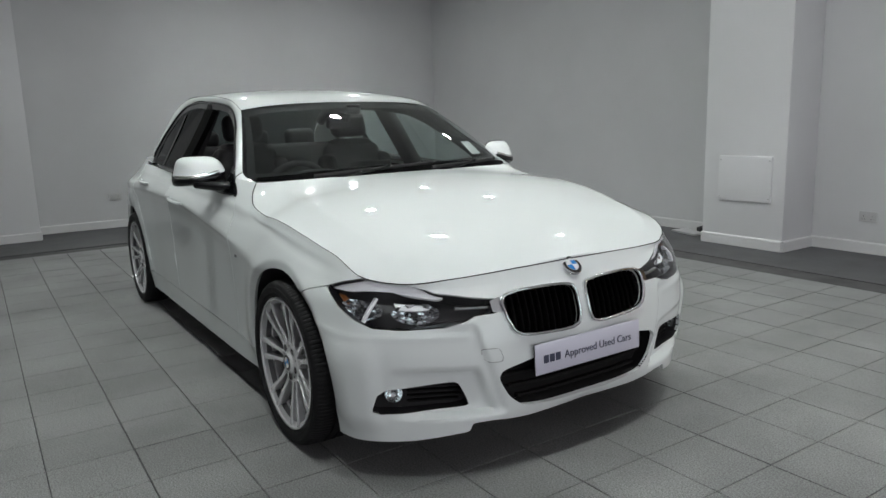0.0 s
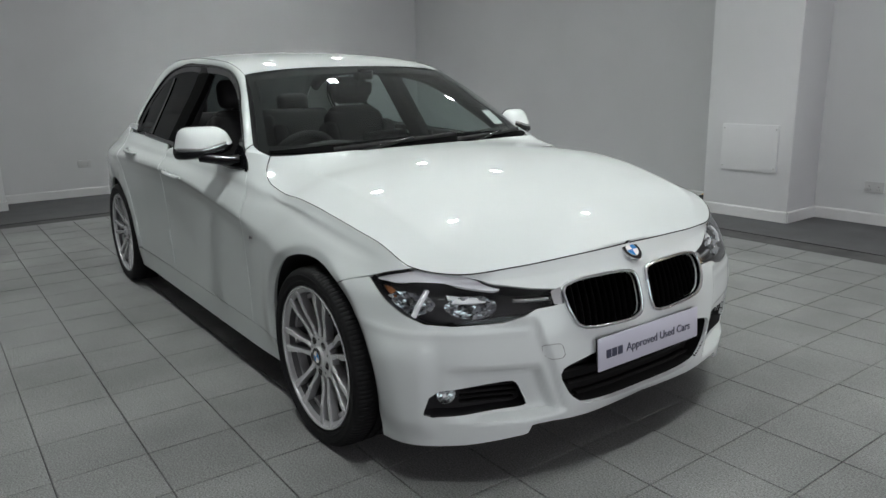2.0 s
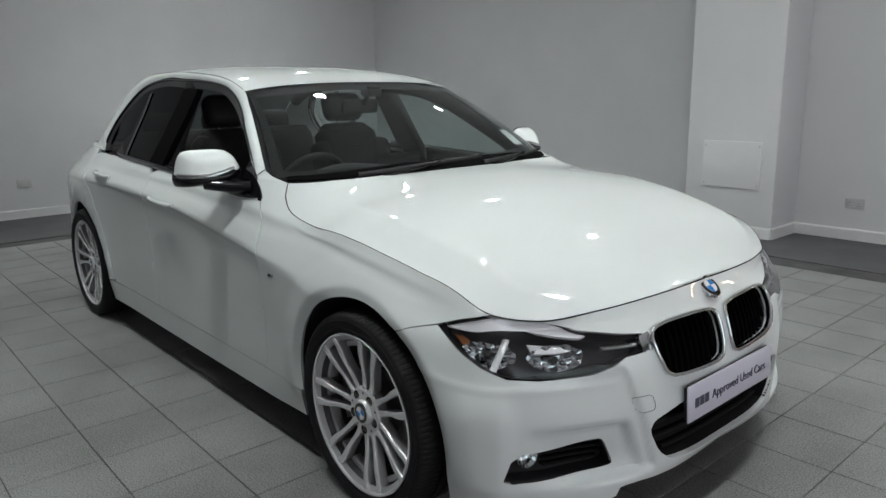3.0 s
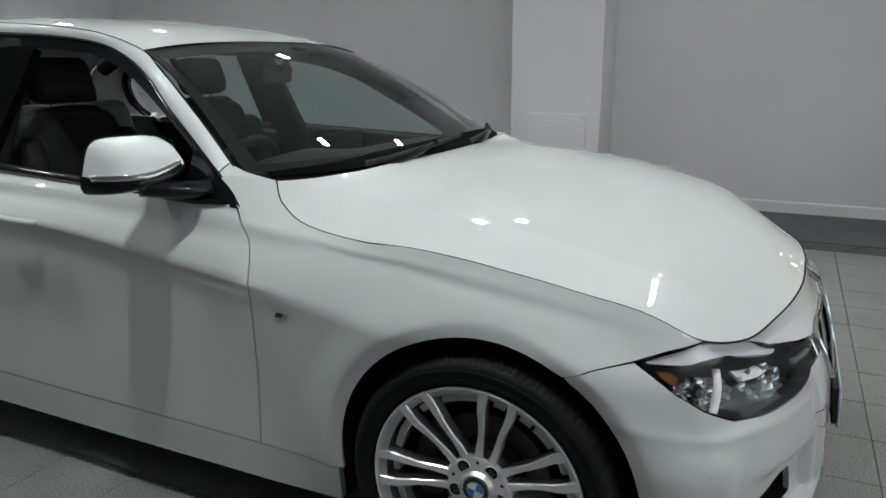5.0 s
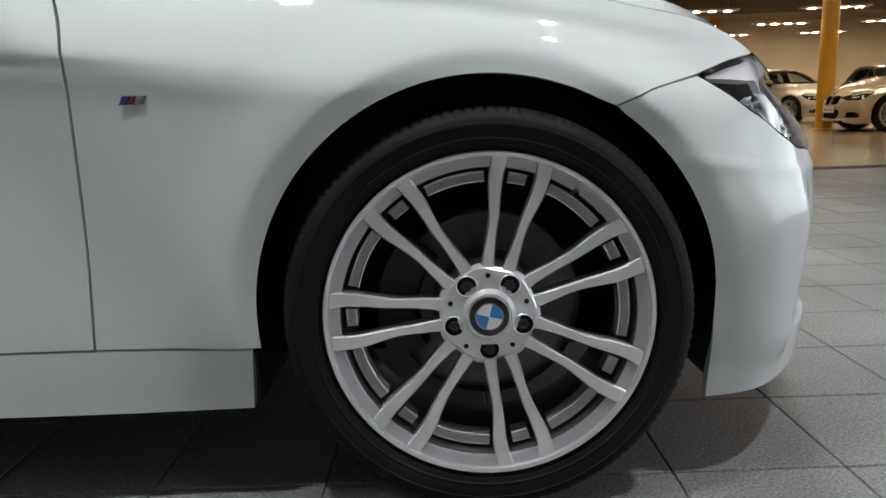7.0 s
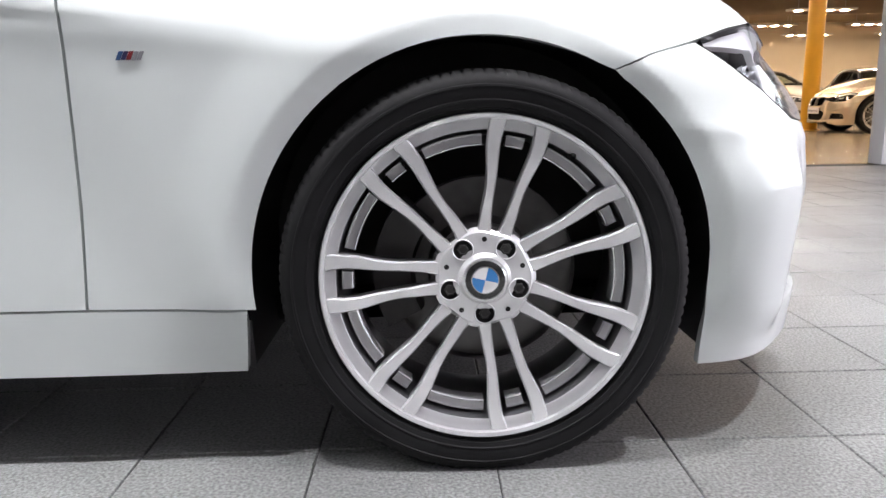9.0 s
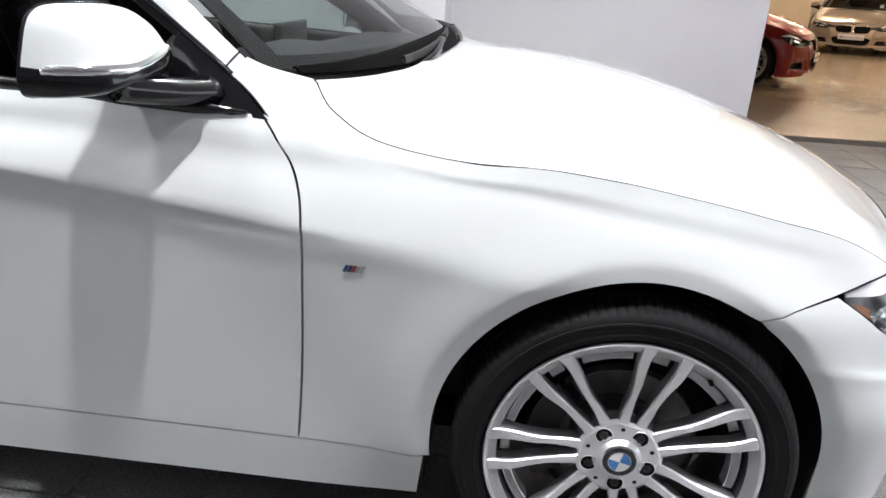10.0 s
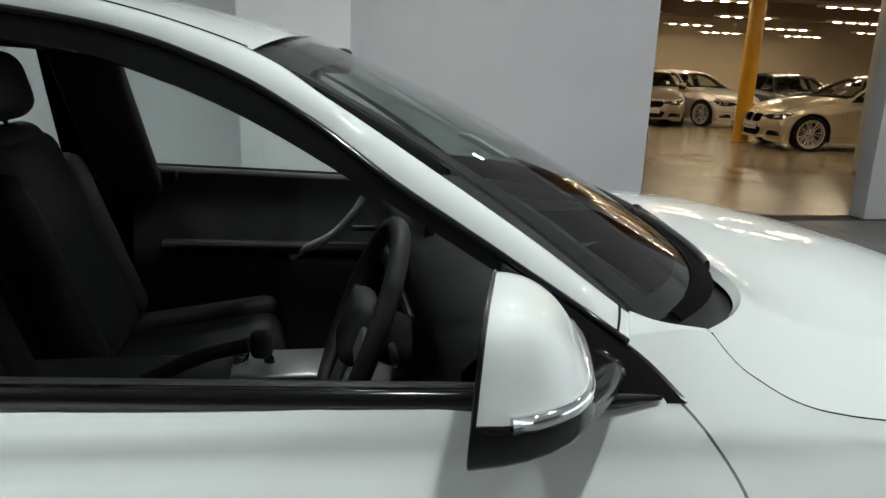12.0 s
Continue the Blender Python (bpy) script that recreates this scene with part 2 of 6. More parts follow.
def shell(name, P, faces, rims, mats, parent, label, thick, flip):
    """Links a sheet; its rims get a turned-in edge, so that it shows thickness."""
    P = np.array(P, float)
    if flip:
        faces = [tuple(reversed(f)) for f in faces]
    N = np.zeros_like(P)
    for f in faces:
        a, b, c = P[f[0]], P[f[1]], P[f[2]]
        n = np.cross(b - a, c - a)
        if len(f) > 3:
            n = n + np.cross(c - a, P[f[3]] - a)
        for v in f:
            N[v] += n
    N /= np.linalg.norm(N, axis=1)[:, None] + 1e-12
    if not thick:
        return link(name, P, faces, mats, parent, label, True)
    verts, norms, fs = list(P), list(N), list(faces)
    rims = rims if isinstance(rims[0], (list, tuple)) else [rims]
    for rim in rims:
        k = len(rim)
        base = len(verts)
        mid = P[rim].mean(0)
        for v in rim:
            verts.append(P[v] - N[v] * 0.0012)
            norms.append(N[v])
        for v in rim:
            verts.append(P[v] - N[v] * thick)
            norms.append(N[v])
        for i in range(k):
            j = (i + 1) % k
            fs.append((rim[i], base + i, base + j, rim[j]))
            fs.append((base + i, base + k + i, base + k + j, base + j))
    ob = link(name, verts, fs, mats, parent, label, True)
    bm = bmesh.new()
    bm.from_mesh(ob.data)
    bmesh.ops.recalc_face_normals(bm, faces=bm.faces)
    bm.faces.ensure_lookup_table()
    if bm.faces[0].normal.dot(Vector(np.cross(P[faces[0][1]] - P[faces[0][0]], P[faces[0][2]] - P[faces[0][0]]))) < 0:
        bmesh.ops.reverse_faces(bm, faces=bm.faces)
    bm.to_mesh(ob.data)
    bm.free()
    ob.data.set_sharp_from_angle(angle=radians(50))
    return ob


def resample(poly, step):
    """A closed outline with points no further apart than step."""
    out = []
    n = len(poly)
    for i in range(n):
        a, b = np.array(poly[i], float), np.array(poly[(i + 1) % n], float)
        k = max(1, int(math.ceil(np.linalg.norm(b - a) / step)))
        out += [tuple(a + (b - a) * j / k) for j in range(k)]
    return out


def inside(pts, poly):
    pts, poly = np.asarray(pts, float), np.asarray(poly, float)
    hit = np.zeros(len(pts), bool)
    for (x1, y1), (x2, y2) in zip(poly, np.roll(poly, -1, axis=0)):
        cond = ((y1 > pts[:, 1]) != (y2 > pts[:, 1]))
        with np.errstate(divide="ignore", invalid="ignore"):
            xs = (x2 - x1) * (pts[:, 1] - y1) / (y2 - y1) + x1
        hit ^= cond & (pts[:, 0] < xs)
    return hit


def edge_distance(pts, poly):
    pts, poly = np.asarray(pts, float), np.asarray(poly, float)
    best = np.full(len(pts), 9.0)
    for p, q in zip(poly, np.roll(poly, -1, axis=0)):
        d = q - p
        f = np.clip(((pts - p) @ d) / (d @ d + 1e-12), 0, 1)
        best = np.minimum(best, np.linalg.norm(pts - p - f[:, None] * d, axis=1))
    return best


def patch(name, fn, outline, mats, parent=None, label="", holes=(), step=0.02, thick=0.012, mirror=False):
    """A panel cut from the surface fn(a, b): an outline and holes in the chart, filled with an even net."""
    outs = [resample(p, step * 0.8) for p in (outline, *holes)]
    lo, hi = np.min(outs[0], 0), np.max(outs[0], 0)
    rows = LEVEL / max(1, round(LEVEL / step))
    A, B = np.meshgrid(np.arange(math.floor(lo[0] / step), hi[0] / step + 1) * step, np.arange(math.floor(lo[1] / rows), hi[1] / rows + 1) * rows, indexing="ij")
    g = np.stack([A.ravel(), B.ravel()], 1)
    g = g[inside(g, outs[0])]
    for k, o in enumerate(outs):
        g = g[edge_distance(g, o) > step * 0.45]
        if k:
            g = g[~inside(g, o)]
    pts, edges, loops = [], [], []
    for o in outs:
        k = len(pts)
        pts += o
        loops.append(list(range(k, k + len(o))))
        edges += [(k + i, k + (i + 1) % len(o)) for i in range(len(o))]
    pts += [tuple(p) for p in g]
    v2, _, tris, _, _, _ = delaunay_2d_cdt([Vector(p) for p in pts], edges, [], 0, 1e-7)
    v2 = np.array([(p.x, p.y) for p in v2])
    tri = np.array([t for t in tris if len(t) == 3])
    c = v2[tri].mean(1)
    keep = inside(c, outs[0])
    for o in outs[1:]:
        keep &= ~inside(c, o)
    tri = tri[keep]
    P = fn(v2[:, 0], v2[:, 1])
    if mirror:
        P = P * np.array([1, -1, 1])
    # outward facing
    w = np.cross(P[tri[:, 1]] - P[tri[:, 0]], P[tri[:, 2]] - P[tri[:, 0]]).sum(0)
    if w @ (P[tri].mean((0, 1)) - np.array(CORE)) < 0:
        tri = tri[:, ::-1]
    return shell(name, P, [tuple(t) for t in tri], loops, mats, parent, label, thick, False)


CORE = (-1.2, 0.0, 0.5)          # a point well inside the car


# ---- materials ----
def material(name, color, rough=0.5, metal=0.0, coat=0.0, vary=0.0, scale=8.0, bump=0.0, bump_scale=200.0, grain=0.0, spec=0.5, coat_rough=0.03, island=0.0, placed=False, fine=40):
    """A plain procedural surface: colour with stains at two scales, and fine relief."""
    m = bpy.data.materials.new(name)
    m.use_nodes = True
    nt = m.node_tree
    b = nt.nodes["Principled BSDF"]
    b.inputs["Base Color"].default_value = (*color, 1)
    b.inputs["Roughness"].default_value, b.inputs["Metallic"].default_value = rough, metal
    b.inputs["Coat Weight"].default_value, b.inputs["Coat Roughness"].default_value = coat, coat_rough
    b.inputs["Specular IOR Level"].default_value = spec
    co = nt.nodes.new("ShaderNodeNewGeometry").outputs["Position"] if placed else nt.nodes.new("ShaderNodeTexCoord").outputs["Object"]
    if vary or grain or island:
        mix = None
        last = nt.nodes.new("ShaderNodeRGB").outputs[0]
        last.default_value = (*color, 1)
        for amount, sc, det in ((vary, scale, 4), (grain, scale * fine, 2)):
            if not amount:
                continue
            n = nt.nodes.new("ShaderNodeTexNoise")
            n.inputs["Scale"].default_value, n.inputs["Detail"].default_value = sc, det
            nt.links.new(co, n.inputs["Vector"])
            r = nt.nodes.new("ShaderNodeMapRange")
            r.inputs["From Min"].default_value, r.inputs["From Max"].default_value = 0.3, 0.7
            r.inputs["To Min"].default_value, r.inputs["To Max"].default_value = 1 - amount, 1 + amount
            nt.links.new(n.outputs["Fac"], r.inputs["Value"])
            v = nt.nodes.new("ShaderNodeVectorMath")
            v.operation = "SCALE"
            nt.links.new(last, v.inputs[0])
            nt.links.new(r.outputs[0], v.inputs["Scale"])
            last = v.outputs[0]
        if island:
            oi = nt.nodes.new("ShaderNodeObjectInfo")
            r = nt.nodes.new("ShaderNodeMapRange")
            r.inputs["To Min"].default_value, r.inputs["To Max"].default_value = 1 - island, 1 + island
            nt.links.new(oi.outputs["Random"], r.inputs["Value"])
            v = nt.nodes.new("ShaderNodeVectorMath")
            v.operation = "SCALE"
            nt.links.new(last, v.inputs[0])
            nt.links.new(r.outputs[0], v.inputs["Scale"])
            last = v.outputs[0]
        nt.links.new(last, b.inputs["Base Color"])
    if bump:
        n = nt.nodes.new("ShaderNodeTexNoise")
        n.inputs["Scale"].default_value, n.inputs["Detail"].default_value = bump_scale, 3
        nt.links.new(co, n.inputs["Vector"])
        u = nt.nodes.new("ShaderNodeBump")
        u.inputs["Strength"].default_value, u.inputs["Distance"].default_value = bump, 0.002
        nt.links.new(n.outputs["Fac"], u.inputs["Height"])
        nt.links.new(u.outputs[0], b.inputs["Normal"])
    return m


def glowing(name, color, strength):
    m = bpy.data.materials.new(name)
    m.use_nodes = True
    b = m.node_tree.nodes["Principled BSDF"]
    b.inputs["Base Color"].default_value = (*color, 1)
    b.inputs["Emission Color"].default_value = (*color, 1)
    b.inputs["Emission Strength"].default_value = strength
    return m


def clear_glass(name, tint, rough=0.0, mirror=1.0, face=0.075):
    """Thin glass: see-through with the gloss of its angle."""
    m = bpy.data.materials.new(name)
    m.use_nodes = True
    nt = m.node_tree
    nt.nodes.clear()
    out = nt.nodes.new("ShaderNodeOutputMaterial")
    t = nt.nodes.new("ShaderNodeBsdfTransparent")
    t.inputs[0].default_value = (*tint, 1)
    g = nt.nodes.new("ShaderNodeBsdfGlossy")
    g.inputs["Roughness"].default_value = rough
    g.inputs["Color"].default_value = (mirror, mirror, mirror, 1)
    w = nt.nodes.new("ShaderNodeLayerWeight")
    w.inputs["Blend"].default_value = 0.5
    p = nt.nodes.new("ShaderNodeMath")
    p.operation = "POWER"
    p.inputs[1].default_value = 4.5
    nt.links.new(w.outputs["Facing"], p.inputs[0])
    f = nt.nodes.new("ShaderNodeMath")
    f.operation = "MULTIPLY_ADD"
    f.inputs[1].default_value, f.inputs[2].default_value = 0.85, face
    nt.links.new(p.outputs[0], f.inputs[0])
    mix = nt.nodes.new("ShaderNodeMixShader")
    nt.links.new(f.outputs[0], mix.inputs[0])
    nt.links.new(t.outputs[0], mix.inputs[1])
    nt.links.new(g.outputs[0], mix.inputs[2])
    nt.links.new(mix.outputs[0], out.inputs[0])
    return m


PAINT = material("white_paint", (0.74, 0.785, 0.77), 0.5, coat=1.0, coat_rough=0.012, grain=0.01, scale=30, spec=0.1)
RED = material("red_paint", (0.35, 0.012, 0.012), 0.3, coat=1.0)
SILVER = material("silver_paint", (0.55, 0.53, 0.50), 0.32, metal=0.6, coat=1.0)
BRONZE = material("bronze_paint", (0.36, 0.30, 0.25), 0.32, metal=0.6, coat=1.0)
DARKBLUE = material("dark_blue_paint", (0.012, 0.014, 0.025), 0.3, coat=1.0)
GAP = material("dark_seam", (0.010, 0.010, 0.010), 0.85, spec=0.2)
TRIM = material("gloss_black_trim", (0.006, 0.006, 0.007), 0.14, coat=0.25, grain=0.1, spec=0.35)
SLAT = material("satin_black_slat", (0.0015, 0.0015, 0.0015), 0.8, spec=0.05)
REFLECTOR = material("lamp_reflector", (0.62, 0.63, 0.65), 0.08, metal=1.0)
PLASTIC = material("black_plastic", (0.024, 0.024, 0.025), 0.55, spec=0.3, bump=0.15, bump_scale=900)
RUBBER = material("tyre_rubber", (0.011, 0.011, 0.0115), 0.62, vary=0.25, scale=14, bump=0.2, bump_scale=500, spec=0.18)
CHROME = material("chrome", (0.82, 0.83, 0.84), 0.08, metal=1.0)
ALLOY = material("machined_alloy", (0.93, 0.93, 0.94), 0.25, metal=0.66, vary=0.04, scale=20, bump=0.08, bump_scale=700)
ALLOY_GREY = material("grey_alloy", (0.46, 0.46, 0.47), 0.34, metal=0.45, vary=0.05, scale=20)
BARREL = material("dark_rim_barrel", (0.085, 0.085, 0.088), 0.35, metal=0.4, vary=0.1, scale=20)
STEEL = material("brake_steel", (0.17, 0.165, 0.16), 0.42, metal=0.6, vary=0.2, scale=25)
IRON = material("dark_iron", (0.045, 0.043, 0.042), 0.6, metal=0.4, vary=0.2)
LEATHER = material("black_leather", (0.019, 0.019, 0.0195), 0.55, spec=0.2, vary=0.2, scale=10, bump=0.3, bump_scale=350)
FABRIC = material("dark_headlining", (0.022, 0.022, 0.023), 0.9, spec=0.2, bump=0.2, bump_scale=900)
CARPET = material("black_carpet", (0.012, 0.012, 0.012), 0.95, bump=0.5, bump_scale=600)
GREYTRIM = material("brushed_grey_trim", (0.32, 0.33, 0.33), 0.35, metal=0.8, grain=0.08, scale=5)
SCREEN = clear_glass("windscreen_glass", (0.60, 0.68, 0.66), face=0.075)
SIDEGLASS = clear_glass("side_glass", (0.80, 0.88, 0.86))
TINT = clear_glass("tinted_glass", (0.08, 0.092, 0.092), mirror=0.35, face=0.04)
LENS = clear_glass("lamp_lens", (0.95, 0.96, 0.97), face=0.035)
MIRROR = material("mirror", (0.8, 0.8, 0.8), 0.02, metal=1.0)
LAMPGREY = material("lamp_housing", (0.008, 0.008, 0.009), 0.3)
LAMPMATT = material("lamp_satin_grey", (0.90, 0.91, 0.92), 0.3, metal=0.1)
AMBER = material("amber_lens", (0.24, 0.09, 0.03), 0.2, coat=0.5)
REDLENS = material("red_lens", (0.4, 0.01, 0.01), 0.15, coat=0.8)
BLUE = material("badge_blue", (0.04, 0.22, 0.55), 0.2, coat=0.8)
VIOLET = material("badge_violet", (0.02, 0.018, 0.07), 0.2, coat=0.8)
STRIPE = material("stripe_blue", (0.02, 0.06, 0.16), 0.2, coat=0.8)
STRIPE_RED = material("stripe_red", (0.16, 0.012, 0.014), 0.2, coat=0.8)
WHITE = material("badge_white", (0.8, 0.8, 0.8), 0.25, coat=0.8)
BADGEBLACK = material("badge_black", (0.01, 0.01, 0.01), 0.2, coat=0.8)
PLATE = material("plate_white", (0.62, 0.62, 0.71), 0.3, coat=0.3)
PLATETEXT = material("plate_lettering", (0.05, 0.055, 0.09), 0.4)
PAPER = material("paper", (0.75, 0.78, 0.76), 0.7)


# ---- the saloon car ----
def V(pairs):
    """Chart places from (run, line) pairs."""
    return [(u, v * LEVEL) for u, v in pairs]


def both(a, b):
    """The skin across both sides: a is negative on the car's left."""
    a = np.atleast_1d(np.asarray(a, float))
    p = side(np.abs(a), b)
    p[:, 1] *= np.where(a < 0, -1, 1)
    return p


def inset(fn, d):
    """The skin moved inwards by d."""
    def at(a, b):
        a, b = np.atleast_1d(np.asarray(a, float)), np.atleast_1d(np.asarray(b, float))
        e = 2e-3
        bb = np.clip(b, e, 6 * LEVEL - e)
        p = fn(a, bb)
        n = np.cross(fn(a + e, bb) - fn(a - e, bb), fn(a, bb + e) - fn(a, bb - e))
        n /= np.linalg.norm(n, axis=1)[:, None] + 1e-12
        s = np.sign((n * (p - np.array([min(CORE[0], 0), 0, 0.45]))).sum(1))
        n *= np.where(s == 0, 1, s)[:, None]
        return p - n * d
    return at


def normal_at(fn, a, b):
    return (fn(a, b)[0] - inset(fn, 0.01)(a, b)[0]) / 0.01


def arch(axle, z_from, z_to_front, n=36, grow=0.0):
    """The wheel opening's edge in the chart, from behind the wheel over the top to its front."""
    r = ARCH + grow
    pts = [(axle - r + 0.002, z_from), (axle - r, (z_from + WHEEL_Z) / 2)] if z_from < WHEEL_Z - 0.03 else []
    end = math.asin(min(1, max(0.0, (z_to_front - WHEEL_Z) / r))) if z_to_front > WHEEL_Z else 0
    for i in range(n + 1):
        t = math.pi + (end - math.pi) * i / n
        pts.append((axle + r * math.cos(t), WHEEL_Z + r * math.sin(t)))
    if z_to_front < WHEEL_Z - 0.03:
        pts += [(axle + r, (z_to_front + WHEEL_Z) / 2), (axle + r - 0.002, z_to_front)]
    out, g = [], (along(pts[0][0]), 0.2)
    for x, z in pts:
        g = chart((x, z), (0, 2), g)
        out.append(g)
    return out


def flank(x, z, guess=None):
    return chart((x, z), (0, 2), guess or (along(x), (z - 0.1) * 0.85))


HEADLIGHT = [(1.030, 4.66), (0.967, 5.16), (0.865, 5.90), (0.823, 5.98), (0.715, 5.98), (0.655, 5.30), (0.60, 4.80), (0.461, 4.36),
             (0.385, 4.14), (0.39, 3.54), (0.461, 3.52), (0.507, 3.28), (0.573, 3.08), (0.73, 3.03), (0.816, 3.11), (0.888, 3.45), (0.954, 3.9)]
KIDNEY = [(0.352, 3.9), (0.335, 4.24), (0.263, 4.40), (0.10, 4.42), (0.036, 4.30), (0.022, 3.95), (0.022, 2.95), (0.034, 2.66), (0.075, 2.56), (0.28, 2.62),
          (0.322, 2.78), (0.345, 3.25)]
LOWER = [(0.0, 0.80), (0.18, 0.84), (0.29, 0.98), (0.35, 1.25), (0.392, 1.66), (0.375, 1.82), (0.29, 1.93), (0.24, 2.0), (0.0, 2.0)]
FOG = [(0.800, 1.47), (0.658, 1.55), (0.545, 1.60), (0.525, 1.55), (0.488, 1.13), (0.505, 1.08), (0.625, 1.05), (0.832, 0.97)]
SHUT = hermite([0.0, 1.55, 1.66, 1.70, 1.74, 1.80, 1.845, 1.885, 1.92, 1.948, 1.963, 1.976, 2.2], [5.99, 5.99, 5.98, 5.93, 5.82, 5.59, 5.48, 5.48, 5.57, 5.69, 5.83, 5.99, 5.99])   # the bonnet's shut line
_shut = hermite([-5.37, -5.13, -4.95, -4.81, -4.60, -4.39, -4.16, -3.50, -2.72, -2.0, -1.0], [2.056, 2.030, 2.013, 1.998, 1.980, 1.969, 1.963, 1.960, 1.963, 1.968, 1.980])
DOOR_FRONT = [(float(_shut(-v)[0]), float(v)) for v in np.linspace(5.37, 1.0, 64)]


def rounded(pairs, n=1):
    """Cuts the corners of a chart outline twice, so that it runs smoothly."""
    p = np.array(pairs, float)
    for _ in range(n):
        q = np.roll(p, -1, axis=0)
        p = np.stack([p * 0.82 + q * 0.18, p * 0.18 + q * 0.82], 1).reshape(-1, 2)
    return [tuple(v) for v in p]


def mirrored(pairs):
    return [(-u, v) for u, v in reversed(pairs)]


# the glasshouse
def cabin_y(x, z):
    x, z = np.asarray(x, float), np.asarray(z, float)
    return 0.785 - 0.5 * (z - 0.947) - 0.03 * np.clip(z - 1.15, 0, 1) - 0.035 * ease(-2.2, -2.95, x) - 0.010 * ease(-0.80, -0.69, x)


RAIL_OUT = [(-0.676, 0.882), (-0.752, 0.952), (-0.900, 1.048), (-1.036, 1.133), (-1.133, 1.201), (-1.245, 1.261), (-1.398, 1.307), (-1.65, 1.334), (-1.90, 1.343),
            (-2.12, 1.350), (-2.39, 1.326), (-2.58, 1.260), (-2.715, 1.148), (-2.738, 1.035), (-2.68, 0.962)]
RAIL_IN = [(-0.718, -0.752, 0.972), (-0.742, -0.748, 0.984), (-0.86, -0.712, 1.070), (-1.00, -0.668, 1.162), (-1.105, -0.634, 1.228), (-1.205, -0.602, 1.284), (-1.40, -0.585, 1.338),
           (-1.65, -0.575, 1.366), (-1.90, -0.57, 1.382), (-2.12, -0.568, 1.387), (-2.42, -0.57, 1.375), (-2.70, -0.585, 1.305), (-2.95, -0.61, 1.165), (-3.10, -0.63, 1.06), (-3.16, -0.65, 0.985)]
OPENING = [(-0.70, 0.895), (-0.775, 0.948), (-0.93, 1.042), (-1.076, 1.128), (-1.214, 1.203), (-1.349, 1.257), (-1.448, 1.28), (-1.66, 1.298), (-1.90, 1.308),
           (-2.12, 1.316), (-2.375, 1.294), (-2.545, 1.232), (-2.667, 1.135), (-2.688, 1.034), (-2.64, 0.975)]
BELT = [(-0.676, 0.887), (-1.04, 0.902), (-1.40, 0.918), (-2.0, 0.943), (-2.66, 0.966)]
belt_z = hermite([-b[0] for b in BELT], [b[1] for b in BELT])


def by_index(points, n=None):
    p = np.array(points, float)
    return hermite(np.linspace(0, 1, len(p)), p)


rail_out, rail_in, opening = by_index(RAIL_OUT), by_index(RAIL_IN), by_index(OPENING)


RAIL_START = 0.0715


def rail_root():
    """How far the pillar's foot must move to lie flush on the wing."""
    o = rail_out(RAIL_START)[0]
    s0 = side(*flank(o[0], o[1], (2.09, 0.69)))[0] - np.array([o[0], -cabin_y(o[0], o[1]), o[1]])
    return s0, np.zeros(3)


ROOT_OUT, ROOT_IN = rail_root()


def rail_surface(a, b):
    a = 0.0715 + 0.9285 * a
    o = rail_out(a)
    P = np.stack([o[:, 0], -cabin_y(o[:, 0], o[:, 1]), o[:, 1]], 1)
    Q = rail_in(a)
    Q = Q + (P - Q) * (0.10 * ease(0.40, 0.30, a))[:, None]
    R = P + (Q - P) * b[:, None]
    bulge = (b * (1 - b) * 4)[:, None] * (np.array([0.003, -0.006, 0.006]) + ease(0.66, 0.82, a)[:, None] * np.array([0.0, -0.006, 0.006])) * ease(1.0, 0.93, a)[:, None]
    return R + bulge * ease(0.07, 0.11, a)[:, None] + (ROOT_OUT * (1 - b)[:, None] + ROOT_IN * b[:, None]) * ease(0.15, RAIL_START, a)[:, None]


def frame_surface(lift):
    def at(a, b):
        a = 0.068 + 0.932 * a
        o, q = rail_out(a), opening(a)
        r = o + (q - o) * b[:, None]
        p = np.stack([r[:, 0], -cabin_y(r[:, 0], r[:, 1]) + lift * b - 0.002, r[:, 1]], 1)
        return p
    return at


def screen_surface(a, b):
    """The windscreen: a across, b up."""
    s = a * 2 - 1
    k = np.abs(s)
    base = np.stack([-0.455 - 0.10 * k ** 2 - 0.155 * k ** 6, 0.742 * s, 0.975 - 0.012 * s * s], 1)
    top = np.stack([-1.135 - 0.07 * k ** 2.2, 0.595 * s, 1.318 - 0.034 * k ** 2.2], 1)
    p = base + (top - base) * b[:, None]
    return p + (b * (1 - b) * 4 * 0.022)[:, None] * np.array([0.45, 0, 0.9])


roof_side = hermite([1.205, 1.4, 1.65, 1.9, 2.12, 2.42, 2.62], [(0.602, 1.284), (0.585, 1.336), (0.575, 1.364), (0.57, 1.380), (0.568, 1.385), (0.57, 1.373), (0.578, 1.338)])
roof_mid = hermite([1.135, 1.4, 1.65, 1.95, 2.25, 2.58], [1.318, 1.374, 1.405, 1.422, 1.422, 1.390])


def roof_surface(a, b):
    s = a * 2 - 1
    k = np.abs(s)
    xs, xm = 1.205 + (2.62 - 1.205) * b, 1.135 + (2.58 - 1.135) * b
    e = roof_side(xs)
    m = roof_mid(xm)
    f = 0.65 * k ** 2.2 + 0.35 * k ** 6
    return np.stack([-(xm + (xs - xm) * k ** 2.2), e[:, 0] * s, m + (e[:, 1] - m) * f], 1)


